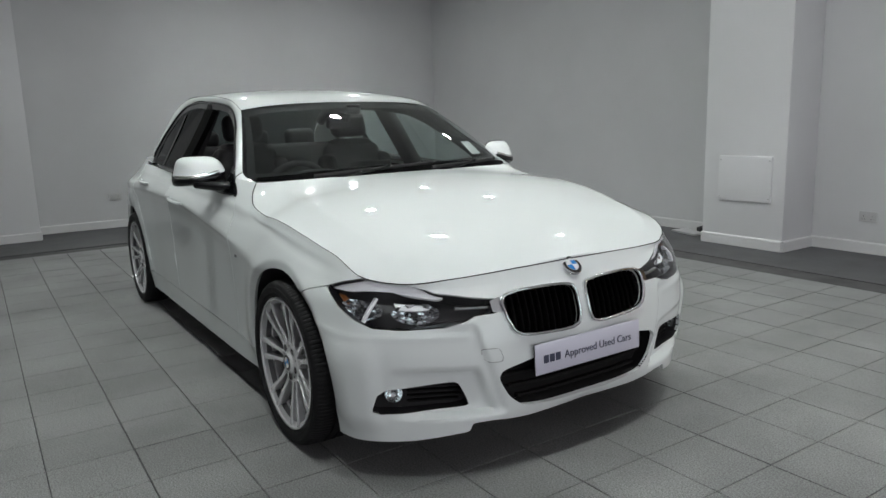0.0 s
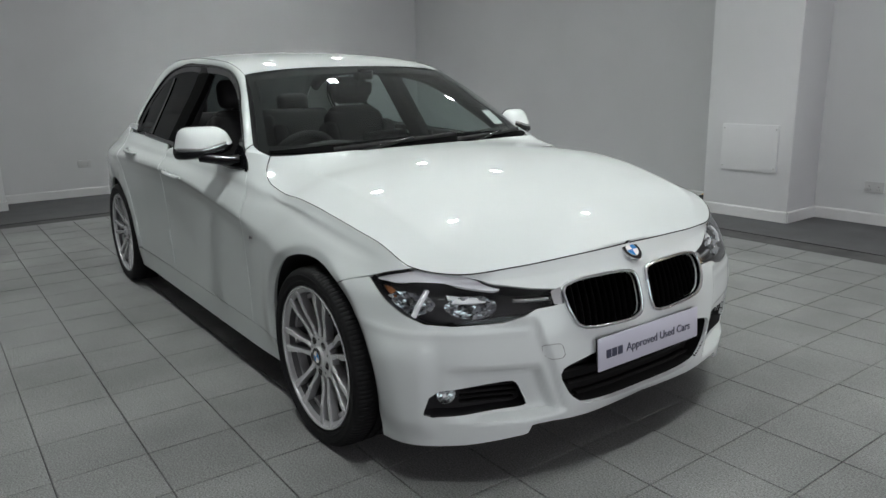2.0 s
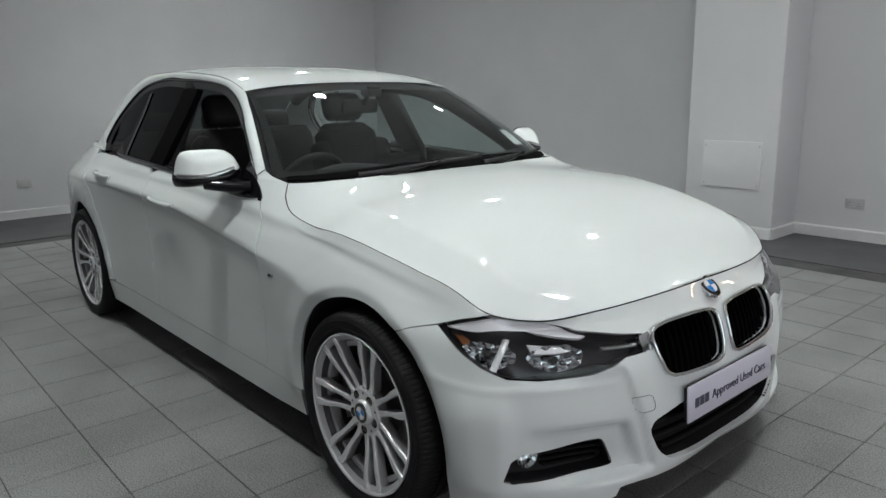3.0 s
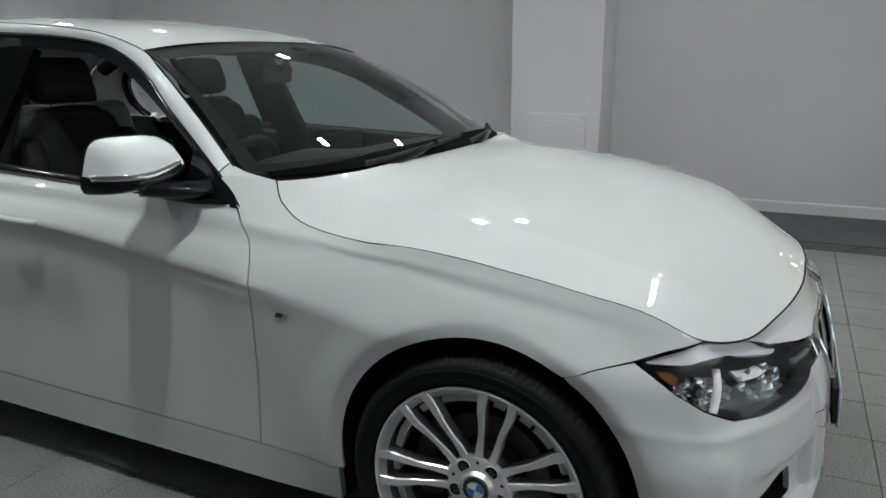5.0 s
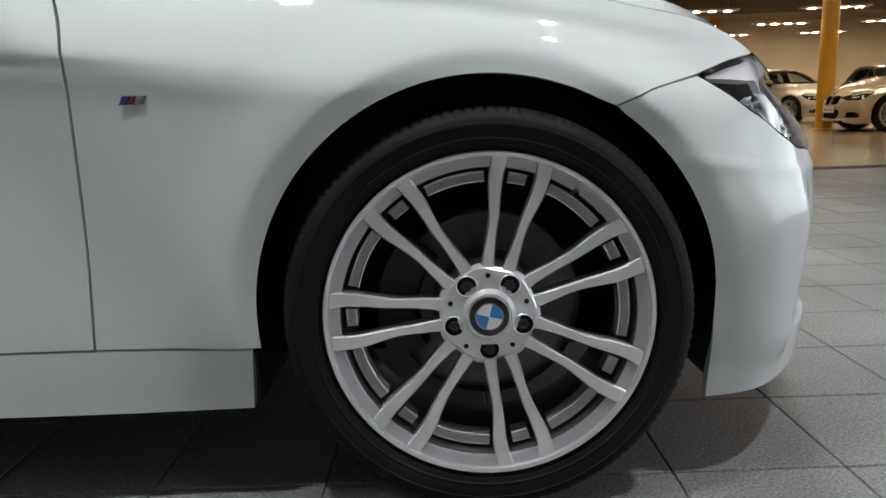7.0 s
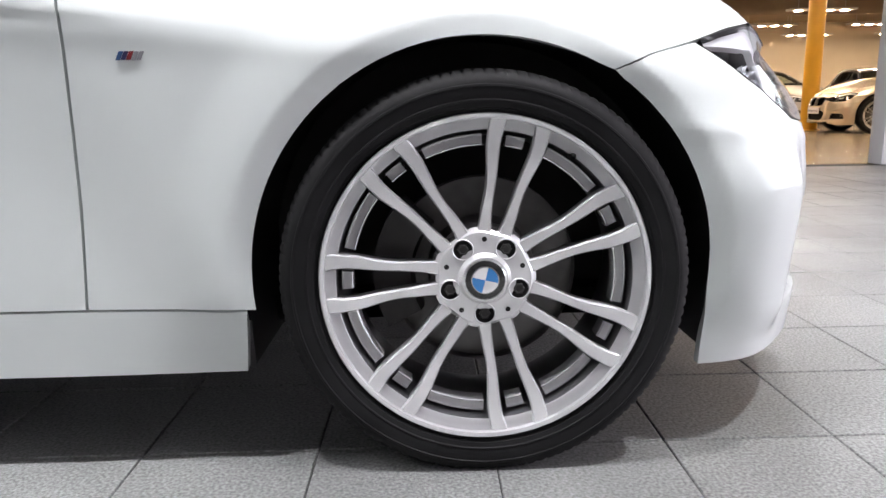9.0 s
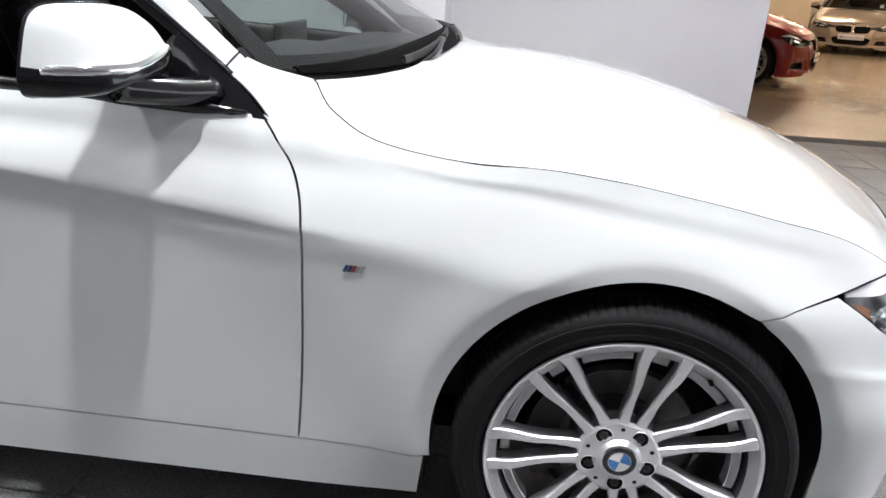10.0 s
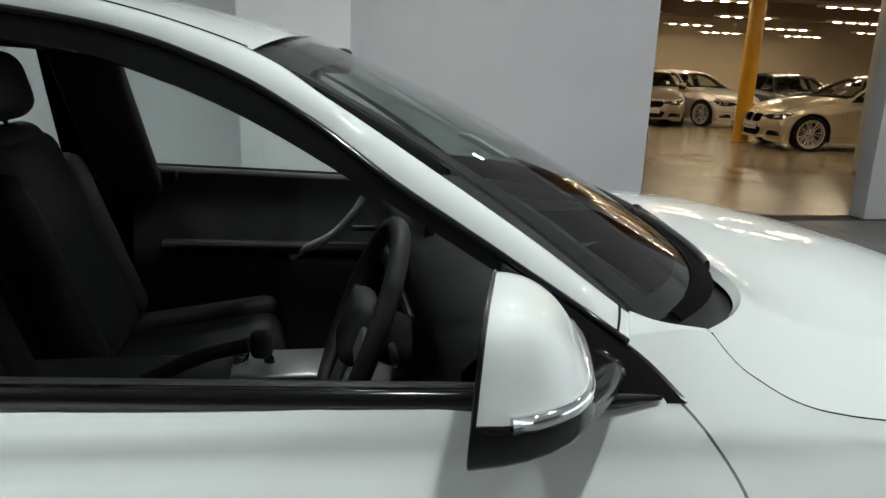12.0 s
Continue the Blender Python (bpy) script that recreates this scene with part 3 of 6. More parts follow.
def rear_glass(a, b):
    s = a * 2 - 1
    k = np.abs(s)
    top = np.stack([-2.59 - 0.04 * k ** 2, 0.56 * s, 1.385 - 0.055 * k ** 2.4], 1)
    low = np.stack([-3.20 + 0.05 * k ** 2, 0.62 * s, 1.02 - 0.03 * s * s], 1)
    p = top + (low - top) * b[:, None]
    return p + (b * (1 - b) * 4 * 0.03)[:, None] * np.array([-0.5, 0, 0.85])


BONNET_END = 1.976
bonnet_mid = hermite([-0.46, -0.23, 0.09, 0.41, 0.55, 0.64], [0.966, 0.952, 0.913, 0.819, 0.761, 0.711])


def bonnet_surface(a, b):
    """a from the nose back along the shut line, b across."""
    u = 0.02 + (BONNET_END - 0.02) * a
    e = side(u, np.clip(SHUT(u), 0, 5.999) * LEVEL)
    s = b * 2 - 1
    k = np.abs(s)
    half = np.maximum(-e[:, 1] - 0.0042, 0.004)
    xm = np.minimum(e[:, 0] + 0.155 * ease(1.45, BONNET_END, u), 0.6385)
    zm = bonnet_mid(xm)
    fold = 0.84                                             # the crease beside the shut line
    q = 1 - (1 - np.clip((k - fold) / (1 - fold), 0, 1)) ** 1.2
    share = 0.32 * ease(0.55, 1.1, u)
    f = (1 - share) * k ** 2 + share * q
    x = xm + (e[:, 0] - xm) * k ** (3 + 5 * ease(1.4, 1.96, u)) - 0.0016 * ease(0.9, 0.3, u)
    return np.stack([x, s * half, zm + (e[:, 2] - zm) * f], 1)


def cowl_surface(a, b):
    s = a * 2 - 1
    k = np.abs(s)
    rear = screen_surface(a, np.zeros_like(a) + 0.02) - np.array([0, 0, 0.004])
    front = np.stack([-0.452 + 0.02 * (1 - k ** 2) - 0.13 * k ** 5, 0.70 * s, 0.938 - 0.015 * k ** 3], 1)
    p = rear + (front - rear) * b[:, None]
    p[:, 2] -= np.sin(b * math.pi) * 0.012
    return p


def spoke_mesh():
    """One spoke, along +x in the wheel's plane, facing -y."""
    rows = []
    for i in range(15):
        f = i / 14
        r = 0.060 + f * (0.2495 - 0.060)
        w = 0.0165 + 0.007 * ease(0.14, 0.0, f) - 0.005 * ease(0.12, 0.42, f) + 0.008 * ease(0.35, 0.9, f) + 0.004 * ease(0.86, 1.0, f)
        off = 0.0148 + 0.0155 * ease(0.03, 0.8, f) + 0.003 * f + 0.0022 * math.sin(f * 9)
        y = -0.858 - 0.0195 * ease(0.1, 0.86, f) - 0.004 * ease(0.86, 1.0, f)
        rows.append((r, off, w / 2 + 0.002, y))
    verts, faces, idx = [], [], []
    for r, off, w, y in rows:
        verts += [(r, y + 0.034, off - w * 0.75), (r, y + 0.004, off - w), (r, y, off - w + 0.0025), (r, y, off + w - 0.0025), (r, y + 0.004, off + w), (r, y + 0.034, off + w * 0.75)]
    m = 6
    for i in range(14):
        for j in range(m):
            k = (j + 1) % m
            faces.append((i * m + j, i * m + k, (i + 1) * m + k, (i + 1) * m + j))
            idx.append(0 if j in (1, 2, 3) else 1)
    faces += [tuple(range(m)), tuple(14 * m + j for j in range(m - 1, -1, -1))]
    idx += [1, 1]
    return verts, faces, idx


SPOKE = {}


def quadrant_badge(name, parent, centre, out, radius, up=(0, 0, 1), letters=True):
    """A round badge: black ring with a chrome edge and blue and white quarters."""
    z = Vector(out).normalized()
    x = Vector(up).cross(z).normalized()
    y = z.cross(x)
    m = Matrix((x, y, z)).transposed().to_4x4()
    m.translation = Vector(centre)
    verts, faces, idx = [], [], []

    def disc(r0, r1, h0, h1, a0, a1, mat, n):
        for i in range(n):
            t0, t1 = a0 + (a1 - a0) * i / n, a0 + (a1 - a0) * (i + 1) / n
            k = len(verts)
            for r, t, h in ((r0, t0, h0), (r1, t0, h1), (r1, t1, h1), (r0, t1, h0)):
                verts.append(m @ Vector((r * math.cos(t), r * math.sin(t), h)))
            faces.append((k, k + 1, k + 2, k + 3))
            idx.append(mat)
    tau = 2 * math.pi
    disc(radius, radius * 1.02, 0.004, -0.004, 0, tau, 3, 40)
    disc(radius * 0.93, radius, 0.0055, 0.004, 0, tau, 3, 40)
    disc(radius * 0.66, radius * 0.93, 0.0062, 0.0050, 0, tau, 2, 40)
    disc(radius * 0.61, radius * 0.66, 0.0068, 0.0062, 0, tau, 3, 40)
    for q in range(4):
        disc(0.0, radius * 0.61, 0.0072, 0.0066, q * tau / 4, (q + 1) * tau / 4, q % 2, 10)
    return link(name, verts, faces, [BLUE, WHITE, BADGEBLACK, CHROME], parent, "round blue and white badge", False, idx)


def make_wheel(parent, axle, sign):
    """sign -1: the car's right."""
    shift = Matrix.Translation((axle, 0, WHEEL_Z - SAG)) @ (Matrix.Diagonal((1, -1, 1, 1)) if sign > 0 else Matrix.Identity(4))
    def put(name, verts, faces, mats, par, label="", smooth=True, idx=None, sharp=35):
        v = [shift @ Vector(p) for p in verts]
        f = [tuple(reversed(q)) for q in faces] if sign > 0 else faces
        ob = link(name, v, f, mats, par, label, smooth, idx)
        bm = bmesh.new()
        bm.from_mesh(ob.data)
        bmesh.ops.recalc_face_normals(bm, faces=bm.faces)
        bm.to_mesh(ob.data)
        bm.free()
        if smooth:
            ob.data.set_sharp_from_angle(angle=radians(sharp))
        return ob
    profile = [(0.2575, -0.872), (0.2580, -0.8855), (0.2560, -0.8885), (0.2520, -0.888), (0.2500, -0.8865), (0.2490, -0.8800), (0.2400, -0.8745), (0.2345, -0.8725), (0.2325, -0.8705), (0.2318, -0.848),
               (0.2290, -0.842), (0.2225, -0.832), (0.2220, -0.72), (0.235, -0.67), (0.255, -0.665), (0.2575, -0.67)]
    v, f = lathe(profile, 96)
    n = len(profile) - 1
    idx = [0 if 1 <= j <= 3 else 2 if 4 <= j <= 7 else 1 for i in range(96) for j in range(n)]
    rim = put("wheel", v, f, [ALLOY, BARREL, ALLOY_GREY], parent, "two-tone silver alloy wheel with seven double spokes and low-profile tyre", True, idx)
    tread = [(0.2565, -0.878), (0.262, -0.8845), (0.264, -0.8842), (0.266, -0.8878), (0.273, -0.890), (0.2742, -0.8917), (0.2765, -0.8920), (0.2777, -0.8912), (0.290, -0.894), (0.2945, -0.8938), (0.2955, -0.8950), (0.2985, -0.8946), (0.2995, -0.8930), (0.304, -0.8920),
             (0.312, -0.887), (0.3185, -0.878), (0.3225, -0.862), (0.324, -0.84)]
    for y in (-0.815, -0.775, -0.735):
        tread += [(0.3245, y - 0.006), (0.3165, y - 0.0055), (0.3165, y + 0.0055), (0.3245, y + 0.006)]
    tread += [(0.323, -0.69), (0.315, -0.67), (0.29, -0.655), (0.2565, -0.665)]
    v, f = lathe(tread, 480)
    m = len(tread)
    for i in range(480):                      # shoulder blocks, and the flat where it stands
        for j in range(m):
            x, y, z = v[i * m + j]
            r = math.hypot(x, z)
            if 14 <= j <= 17 and i % 4 == 0:
                k = 1 - (0.003 if j > 14 else 0.0012) / r
                x, z = x * k, z * k
            v[i * m + j] = (x, y, max(z, SAG - WHEEL_Z + 0.0005))
    put("tyre", v, f, RUBBER, rim, "black low-profile road tyre", True, None, 30)
    # hub face with five bolt holes
    hv, hf = [], []
    N = 120
    hub = [(0.028, -0.872), (0.036, -0.872), (0.042, -0.862), (0.052, -0.8605), (0.064, -0.860), (0.073, -0.8605), (0.080, -0.855), (0.083, -0.83)]
    for i in range(N):
        t = 2 * math.pi * i / N
        wob = 1 + 0.055 * math.cos(7 * (t - radians(77.2)) + math.pi) * 0.8
        for r, y in hub:
            k = 1 + (wob - 1) * ease(0.06, 0.088, r)
            hv.append((r * k * math.cos(t), y, r * k * math.sin(t)))
    H = len(hub)
    hf = [(i * H + j, ((i + 1) % N) * H + j, ((i + 1) % N) * H + j + 1, i * H + j + 1) for i in range(N) for j in range(H - 1)]
    put("hub", hv, hf, ALLOY, rim, "machined alloy wheel hub")
    for q in range(5):
        t = radians(-90 + 72 * q)
        c = Vector((0.0575 * math.cos(t), 0, 0.0575 * math.sin(t)))
        v, f = lathe([(0.0175, -0.8622), (0.0165, -0.8635), (0.0150, -0.8625), (0.0150, -0.8608), (0.0001, -0.8606)], 24)
        put("bolt_recess", [Vector(p) + c for p in v], f, [ALLOY, GAP], rim, "", True, [0 if j < 2 else 1 for i in range(24) for j in range(4)])
        v, f = lathe([(0.0095, -0.8606), (0.0092, -0.8628), (0.0065, -0.8632), (0.006, -0.8618), (0.0001, -0.8618)], 6)
        put("wheel_bolt", [Vector(p) + c for p in v], f, IRON, rim, "", False)
        t += radians(36)
        c = Vector((0.063 * math.cos(t), 0, 0.063 * math.sin(t)))
        v, f = lathe([(0.0042, -0.8612), (0.0001, -0.8613)], 12)
        put("screw_dimple", [Vector(p) + c for p in v], f, GAP, rim, "", False)
    sv, sf, si = spoke_mesh()
    for q in range(7):
        for hand in (1, -1):
            a = radians(77.2 + 360 / 7 * q)
            c, s = math.cos(a), math.sin(a)
            pts = [(x * c - hand * z * s, y, x * s + hand * z * c) for x, y, z in sv]
            put("spoke", pts, sf if hand > 0 else [tuple(reversed(g)) for g in sf], [ALLOY, ALLOY_GREY], rim, "", True, si)
    # raised satin pads on the rim between and within the pairs of spokes
    for q in range(7):
        for lo, hi in ((12.6, 38.8), (-4.6, 4.6)):
            for r0, r1, y0, cut in ((0.208, 0.226, -0.852, 0.9),):
                n = 14 if lo > 0 else 5
                pv, pf, pi_ = [], [], []
                for i in range(n + 1):
                    t = radians(77.2 + 360 / 7 * q + (lo + cut) + (hi - lo - 2 * cut) * i / n)
                    for r, y in ((r0, y0 + 0.03), (r0, y0 + 0.0012), (r0 + 0.0016, y0), (r0 + 0.003, y0 + 0.0004), (r1 - 0.003, y0 + 0.0004), (r1 - 0.0016, y0), (r1, y0 + 0.0012), (r1, y0 + 0.03)):
                        pv.append((r * math.cos(t), y, r * math.sin(t)))
                for i in range(n):
                    for j in range(7):
                        pf.append((i * 8 + j, (i + 1) * 8 + j, (i + 1) * 8 + j + 1, i * 8 + j + 1))
                        pi_.append(1 if j == 3 else 0)
                pf += [tuple(range(8)), tuple(n * 8 + j for j in range(7, -1, -1))]
                pi_ += [0, 0]
                put("rim_pad", pv, pf, [ALLOY, ALLOY_GREY], rim, "", False, pi_)
    centre = shift @ Vector((0, -0.868, 0))
    quadrant_badge("centre_cap", rim, centre, (0, sign, 0), 0.0335, (0.25, 0, 1))
    # brake
    v, f = lathe([(0.155, -0.80), (0.156, -0.775), (0.09, -0.775), (0.085, -0.80), (0.085, -0.83), (0.03, -0.835)], 64)
    put("brake_disc", v, f, STEEL, rim, "worn steel brake disc")
    pts = []
    for i in range(13):
        t = radians(135 + 75 * i / 12)
        pts.append((0.148 * math.cos(t), -0.787, 0.148 * math.sin(t)))
    v, f = sweep(pts, [(-0.03, -0.035), (0.03, -0.035), (0.036, -0.02), (0.036, 0.02), (0.03, 0.032), (-0.03, 0.032)], (0, 1, 0))
    put("brake_caliper", v, f, IRON, rim, "dark cast iron brake caliper")
    v, f = lathe([(0.0045, -0.90), (0.0045, -0.87), (0.006, -0.868), (0.006, -0.83)], 10)
    t = radians(55)
    put("valve", [(p[0] + 0.232 * math.cos(t), p[1] + 0.018, p[2] + 0.232 * math.sin(t)) for p in v], f, IRON, rim)
    return rim


def reflector(name, parent, u0, v0, sgn):
    """A many-faceted bright dish behind the headlight's lens."""
    def fn(a, b):
        r2 = ((np.abs(a) - u0) / 0.080) ** 2 + ((b - v0 * LEVEL) / 0.080) ** 2
        d = 0.050 - 0.026 * np.clip(r2, 0, 1) + 0.009 * np.sin(np.abs(a) * 105 + 2) * np.sin(b * 85 + 1)
        p = both(a, b)
        return p + (inset(both, 0.01)(a, b) - p) * (d / 0.01)[:, None]
    ring_ = [(sgn * (u0 + 0.086 * math.cos(t)), v0 * LEVEL + 0.076 * math.sin(t)) for t in np.linspace(0, 2 * math.pi, 26, endpoint=False)]
    ob = patch(name, fn, ring_, REFLECTOR, parent, "", (), 0.015, 0.0)
    ob.data.polygons.foreach_set("use_smooth", [False] * len(ob.data.polygons))
    at, out = inset(both, 0.034)(sgn * u0, v0 * LEVEL)[0], normal_at(both, sgn * u0, v0 * LEVEL)
    v, f = lathe([(0.012, -0.02), (0.012, 0.0), (0.010, 0.003), (0.006, 0.006), (0.0005, 0.007)], 20, "z")
    q = Vector(out).to_track_quat("Z", "Y").to_matrix().to_4x4()
    q.translation = Vector(at)
    link("bulb_cap", [q @ Vector(p) for p in v], f, BADGEBLACK, ob)
    return ob


def lamp_bowl(name, parent, at, out, r, deep, mat, inner=None):
    v, f = lathe([(r * 1.03, -0.004), (r, 0.002), (r * 0.93, -deep * 0.15), (r * 0.82, -deep * 0.5), (r * 0.62, -deep * 0.8), (r * 0.35, -deep * 0.95), (0.002, -deep)], 18, "z")
    z = Vector(out).normalized()
    q = z.to_track_quat("Z", "Y").to_matrix().to_4x4()
    q.translation = Vector(at)
    ob = link(name, [q @ Vector(p) for p in v], f, mat, parent, "", False)
    if inner:
        v, f = lathe([(r * 0.36, -deep * 0.9), (r * 0.36, -deep * 0.4), (r * 0.25, -deep * 0.22), (0.001, -deep * 0.15)], 24, "z")
        link("bulb_cover", [q @ Vector(p) for p in v], f, inner, ob)
    return ob


def seat(parent, y, headrest=True):
    """A front sports seat with cushion, bolsters, backrest and headrest."""
    def lump(name, c, size, turn, bev, par):
        bm = box(size, (0, 0, 0), bev, 4)
        bmesh.ops.transform(bm, matrix=pose(c[0] + 0.10, c[1], c[2] - 0.018, *turn), verts=bm.verts)
        return part(name, bm, LEATHER, par, angle=60)
    s = lump("front_seat", (-1.58, y, 0.47), (0.50, 0.36, 0.16), (0, -8, 0), 0.05, parent)
    s["label"] = "black leather sports seat with adjustable headrest"
    for k in (-1, 1):
        lump("seat_bolster", (-1.57, y + k * 0.21, 0.50), (0.46, 0.10, 0.16), (0, -8, 0), 0.045, s)
        lump("back_bolster", (-1.86, y + k * 0.205, 0.78), (0.13, 0.11, 0.50), (0, -20, 0), 0.05, s)
    lump("backrest", (-1.89, y, 0.80), (0.13, 0.40, 0.60), (0, -20, 0), 0.055, s)
    lump("backrest_top", (-1.975, y, 1.035), (0.11, 0.33, 0.16), (0, -20, 0), 0.05, s)
    if headrest:
        lump("headrest", (-1.995, y, 1.205), (0.11, 0.255, 0.165), (0, -14, 0), 0.05, s)
        for k in (-1, 1):
            v, f = sweep([(-1.880, y + k * 0.045, 1.03), (-1.897, y + k * 0.045, 1.14)], ring(0.006, 10), (1, 0, 0))
            link("headrest_post", v, f, CHROME, s)
    return s


def bar_text(name, words, size, at, across, up, mat, parent, depth=0.0008):
    """Lettering in the built-in font, as a mesh. across, up: the directions of the writing."""
    cu = bpy.data.curves.new(name, "FONT")
    cu.body, cu.size, cu.extrude, cu.align_x, cu.align_y = words, size, depth, "LEFT", "CENTER"
    tmp = new(name, cu)
    me = bpy.data.meshes.new_from_object(tmp.evaluated_get(bpy.context.evaluated_depsgraph_get()))
    bpy.data.objects.remove(tmp)
    x, y = Vector(across).normalized(), Vector(up).normalized()
    m = Matrix((x, y, x.cross(y))).transposed().to_4x4()
    m.translation = Vector(at)
    me.transform(m)
    me.materials.clear()
    me.materials.append(mat)
    ob = new(name, me)
    ob.parent = parent
    return ob


def glass_sheet(ob):
    ob.visible_shadow = False
    return ob


def build_car():
    """The white saloon, nose towards +x, front axle over the origin."""
    car = new("saloon_car")
    tagged(car, "white four-door saloon car, silver alloy wheels, driver's window open", "car")
    # nose: bumper with its openings
    gap = 0.0025
    lower_edge = [(0.0, 0.12), (0.27, 0.12), (0.34, 0.26), (0.41, 0.46), (0.470, 0.50), (0.488, 0.46), (0.500, 0.06), (0.515, 0.012), (0.60, 0.01), (0.728, 0.01), (0.86, 0.01)]
    front_arch = [p for p in arch(0.0, 0.3, 0.150) if p[0] < 1.16]
    arch_pts = [(u, b / LEVEL) for u, b in front_arch][::-1]
    right = lower_edge + arch_pts + [(1.156, 3.64), (1.104, 4.1), (1.030, 4.60), (0.954, 3.85), (0.888, 3.40), (0.816, 3.06), (0.73, 2.98), (0.573, 3.03), (0.507, 3.22), (0.461, 3.47),
             (0.378, 3.49), (0.373, 4.2), (0.461, 4.43), (0.598, 4.86), (0.655, 5.38), (0.712, 5.997), (0.5, 5.997), (0.26, 5.997)]
    outline = V(right + [(0.0, 5.997)] + mirrored(right[1:]))
    kr, kl = rounded(KIDNEY), mirrored(rounded(KIDNEY))
    low = LOWER + mirrored(LOWER[1:-1])
    low = rounded(low)
    fr, fl = rounded(FOG), mirrored(rounded(FOG))
    bumper = patch("front_bumper", both, outline, PAINT, car, "white front bumper with sporty air intakes", [V(h) for h in (kr, kl, low, fr, fl)], 0.0095, 0.014)
    for h in (kr, kl):
        loop = both(*np.array(resample(V(h), 0.008)).T)
        n = inset(both, 0.006)(*np.array(resample(V(h), 0.008)).T)
        v, f = sweep(2 * loop - n, [(0.006, -0.010), (0.006, 0.003), (0.0025, 0.008), (-0.003, 0.008), (-0.006, 0.001), (-0.006, -0.010)], (1, 0, 0.25), closed=True)
        grille = link("kidney_grille", v, f, CHROME, car, "chrome-framed kidney grille with black upright slats")
        patch("grille_backing", inset(both, 0.05), V(h), GAP, grille, "", (), 0.03, 0)
        us = [u for u, _ in h]
        for i in range(11):
            u = min(us) + (max(us) - min(us)) * (i + 0.7) / 11.4
            vs = np.linspace(2.5, 4.5, 60)
            ins = vs[inside(np.stack([np.full(60, u), vs], 1), h)]
            if len(ins) < 5:
                continue
            q = inset(both, 0.024)(np.full(8, u), np.linspace(ins[0] - 0.05, ins[-1] + 0.05, 8) * LEVEL)
            v, f = sweep(q, [(-0.003, -0.016), (0.003, -0.016), (0.003, 0.006), (0.0, 0.009), (-0.003, 0.006)], (1, 0, 0.2))
            link("grille_slat", v, f, SLAT, grille)
    back = patch("lower_grille", inset(both, 0.06), V(low), GAP, car, "black lower air intake grille", (), 0.03, 0)
    loop = np.array(resample(V(low), 0.012)).T
    p0, p1 = inset(both, 0.003)(*loop), inset(both, 0.06)(*loop)
    n = len(p0)
    link("intake_wall", [*p0, *p1], [(i, (i + 1) % n, n + (i + 1) % n, n + i) for i in range(n)], GAP, back)
    for v0 in (1.15, 1.4, 1.65):
        us = np.linspace(-0.39, 0.39, 120)
        us = us[inside(np.stack([us, np.full(120, v0)], 1), low)] * 0.92
        q = inset(both, 0.045)(np.linspace(us[0], us[-1], 30), np.full(30, v0 * LEVEL))
        v, f = sweep(q, [(-0.012, -0.004), (0.012, -0.002), (0.012, 0.002), (-0.012, 0.004)])
        link("intake_slat", v, f, GAP, back)
    for h, hand in ((fr, 1), (fl, -1)):
        pocket = patch("fog_lamp_bezel", inset(both, 0.055), V(h), PLASTIC, car, "black bezel around the fog lamp", (), 0.025, 0)
        loop = np.array(resample(V(h), 0.012)).T
        p0, p1 = inset(both, 0.002)(*loop), inset(both, 0.055)(*loop)
        n = len(p0)
        link("bezel_wall", [*p0, *p1], [(i, (i + 1) % n, n + (i + 1) % n, n + i) for i in range(n)], PLASTIC, pocket)
        at = inset(both, 0.030)(hand * 0.752, 1.345 * LEVEL)[0]
        out = Vector((0.93, -0.32 * hand, 0.04))
        lamp = lamp_bowl("fog_lamp", car, at, out, 0.031, 0.026, CHROME)
        lamp["label"] = "round clear fog lamp"
        v, f = lathe([(0.031, 0.004), (0.027, 0.009), (0.016, 0.0125), (0.001, 0.0135)], 28, "z")
        q = out.normalized().to_track_quat("Z", "Y").to_matrix().to_4x4()
        q.translation = Vector(at)
        glass_sheet(link("fog_lens", [q @ Vector(p) for p in v], f, LENS, lamp))
        for i in range(4):
            t = (i + 0.5) / 4
            q = inset(both, 0.040)(np.linspace(0.70, 0.52 - 0.01 * i, 10) * hand, np.full(10, (1.12 + 0.40 * t) * LEVEL))
            v, f = sweep(q, [(-0.010, -0.003), (0.010, -0.0015), (0.010, 0.0015), (-0.010, 0.003)])
            link("bezel_slat", v, f, GAP, pocket)
    # tow-eye cover seam, badge, plate
    cap = rounded([(0.454, 2.37), (0.382, 2.37), (0.369, 2.03), (0.434, 2.03)])
    loop = inset(both, -0.0004)(*np.array(resample(V(cap), 0.006)).T)
    v, f = sweep(loop, [(-0.0005, -0.001), (0.0005, -0.001), (0.0005, 0.0005), (-0.0005, 0.0005)], (1, 0, 0), closed=True)
    link("tow_cover_seam", v, f, GAP, bumper)
    c = both(0.0, 5.45 * LEVEL)[0]
    nrm = normal_at(both, 0.012, 5.45 * LEVEL)
    quadrant_badge("bonnet_badge", car, c + 0.002 * nrm, (0.66, 0, 0.75), 0.041, (-0.3, 0, 1))
    plate = part("number_plate", box((0.006, 0.52, 0.111), (0, 0, 0), 0.003, 2), PLATE, car, "white showroom number plate with dark lettering", angle=40)
    plate.matrix_basis = pose(0.748, 0.0, 0.394, 0, -3, 0)
    holder = part("plate_holder", box((0.014, 0.505, 0.10), (-0.010, 0, 0), 0.003, 2), PLASTIC, plate)
    bar_text("plate_lettering", "Approved Used Cars", 0.0395, (0.0042, -0.127, -0.004), (0, 1, 0), (0, 0, 1), PLATETEXT, plate)
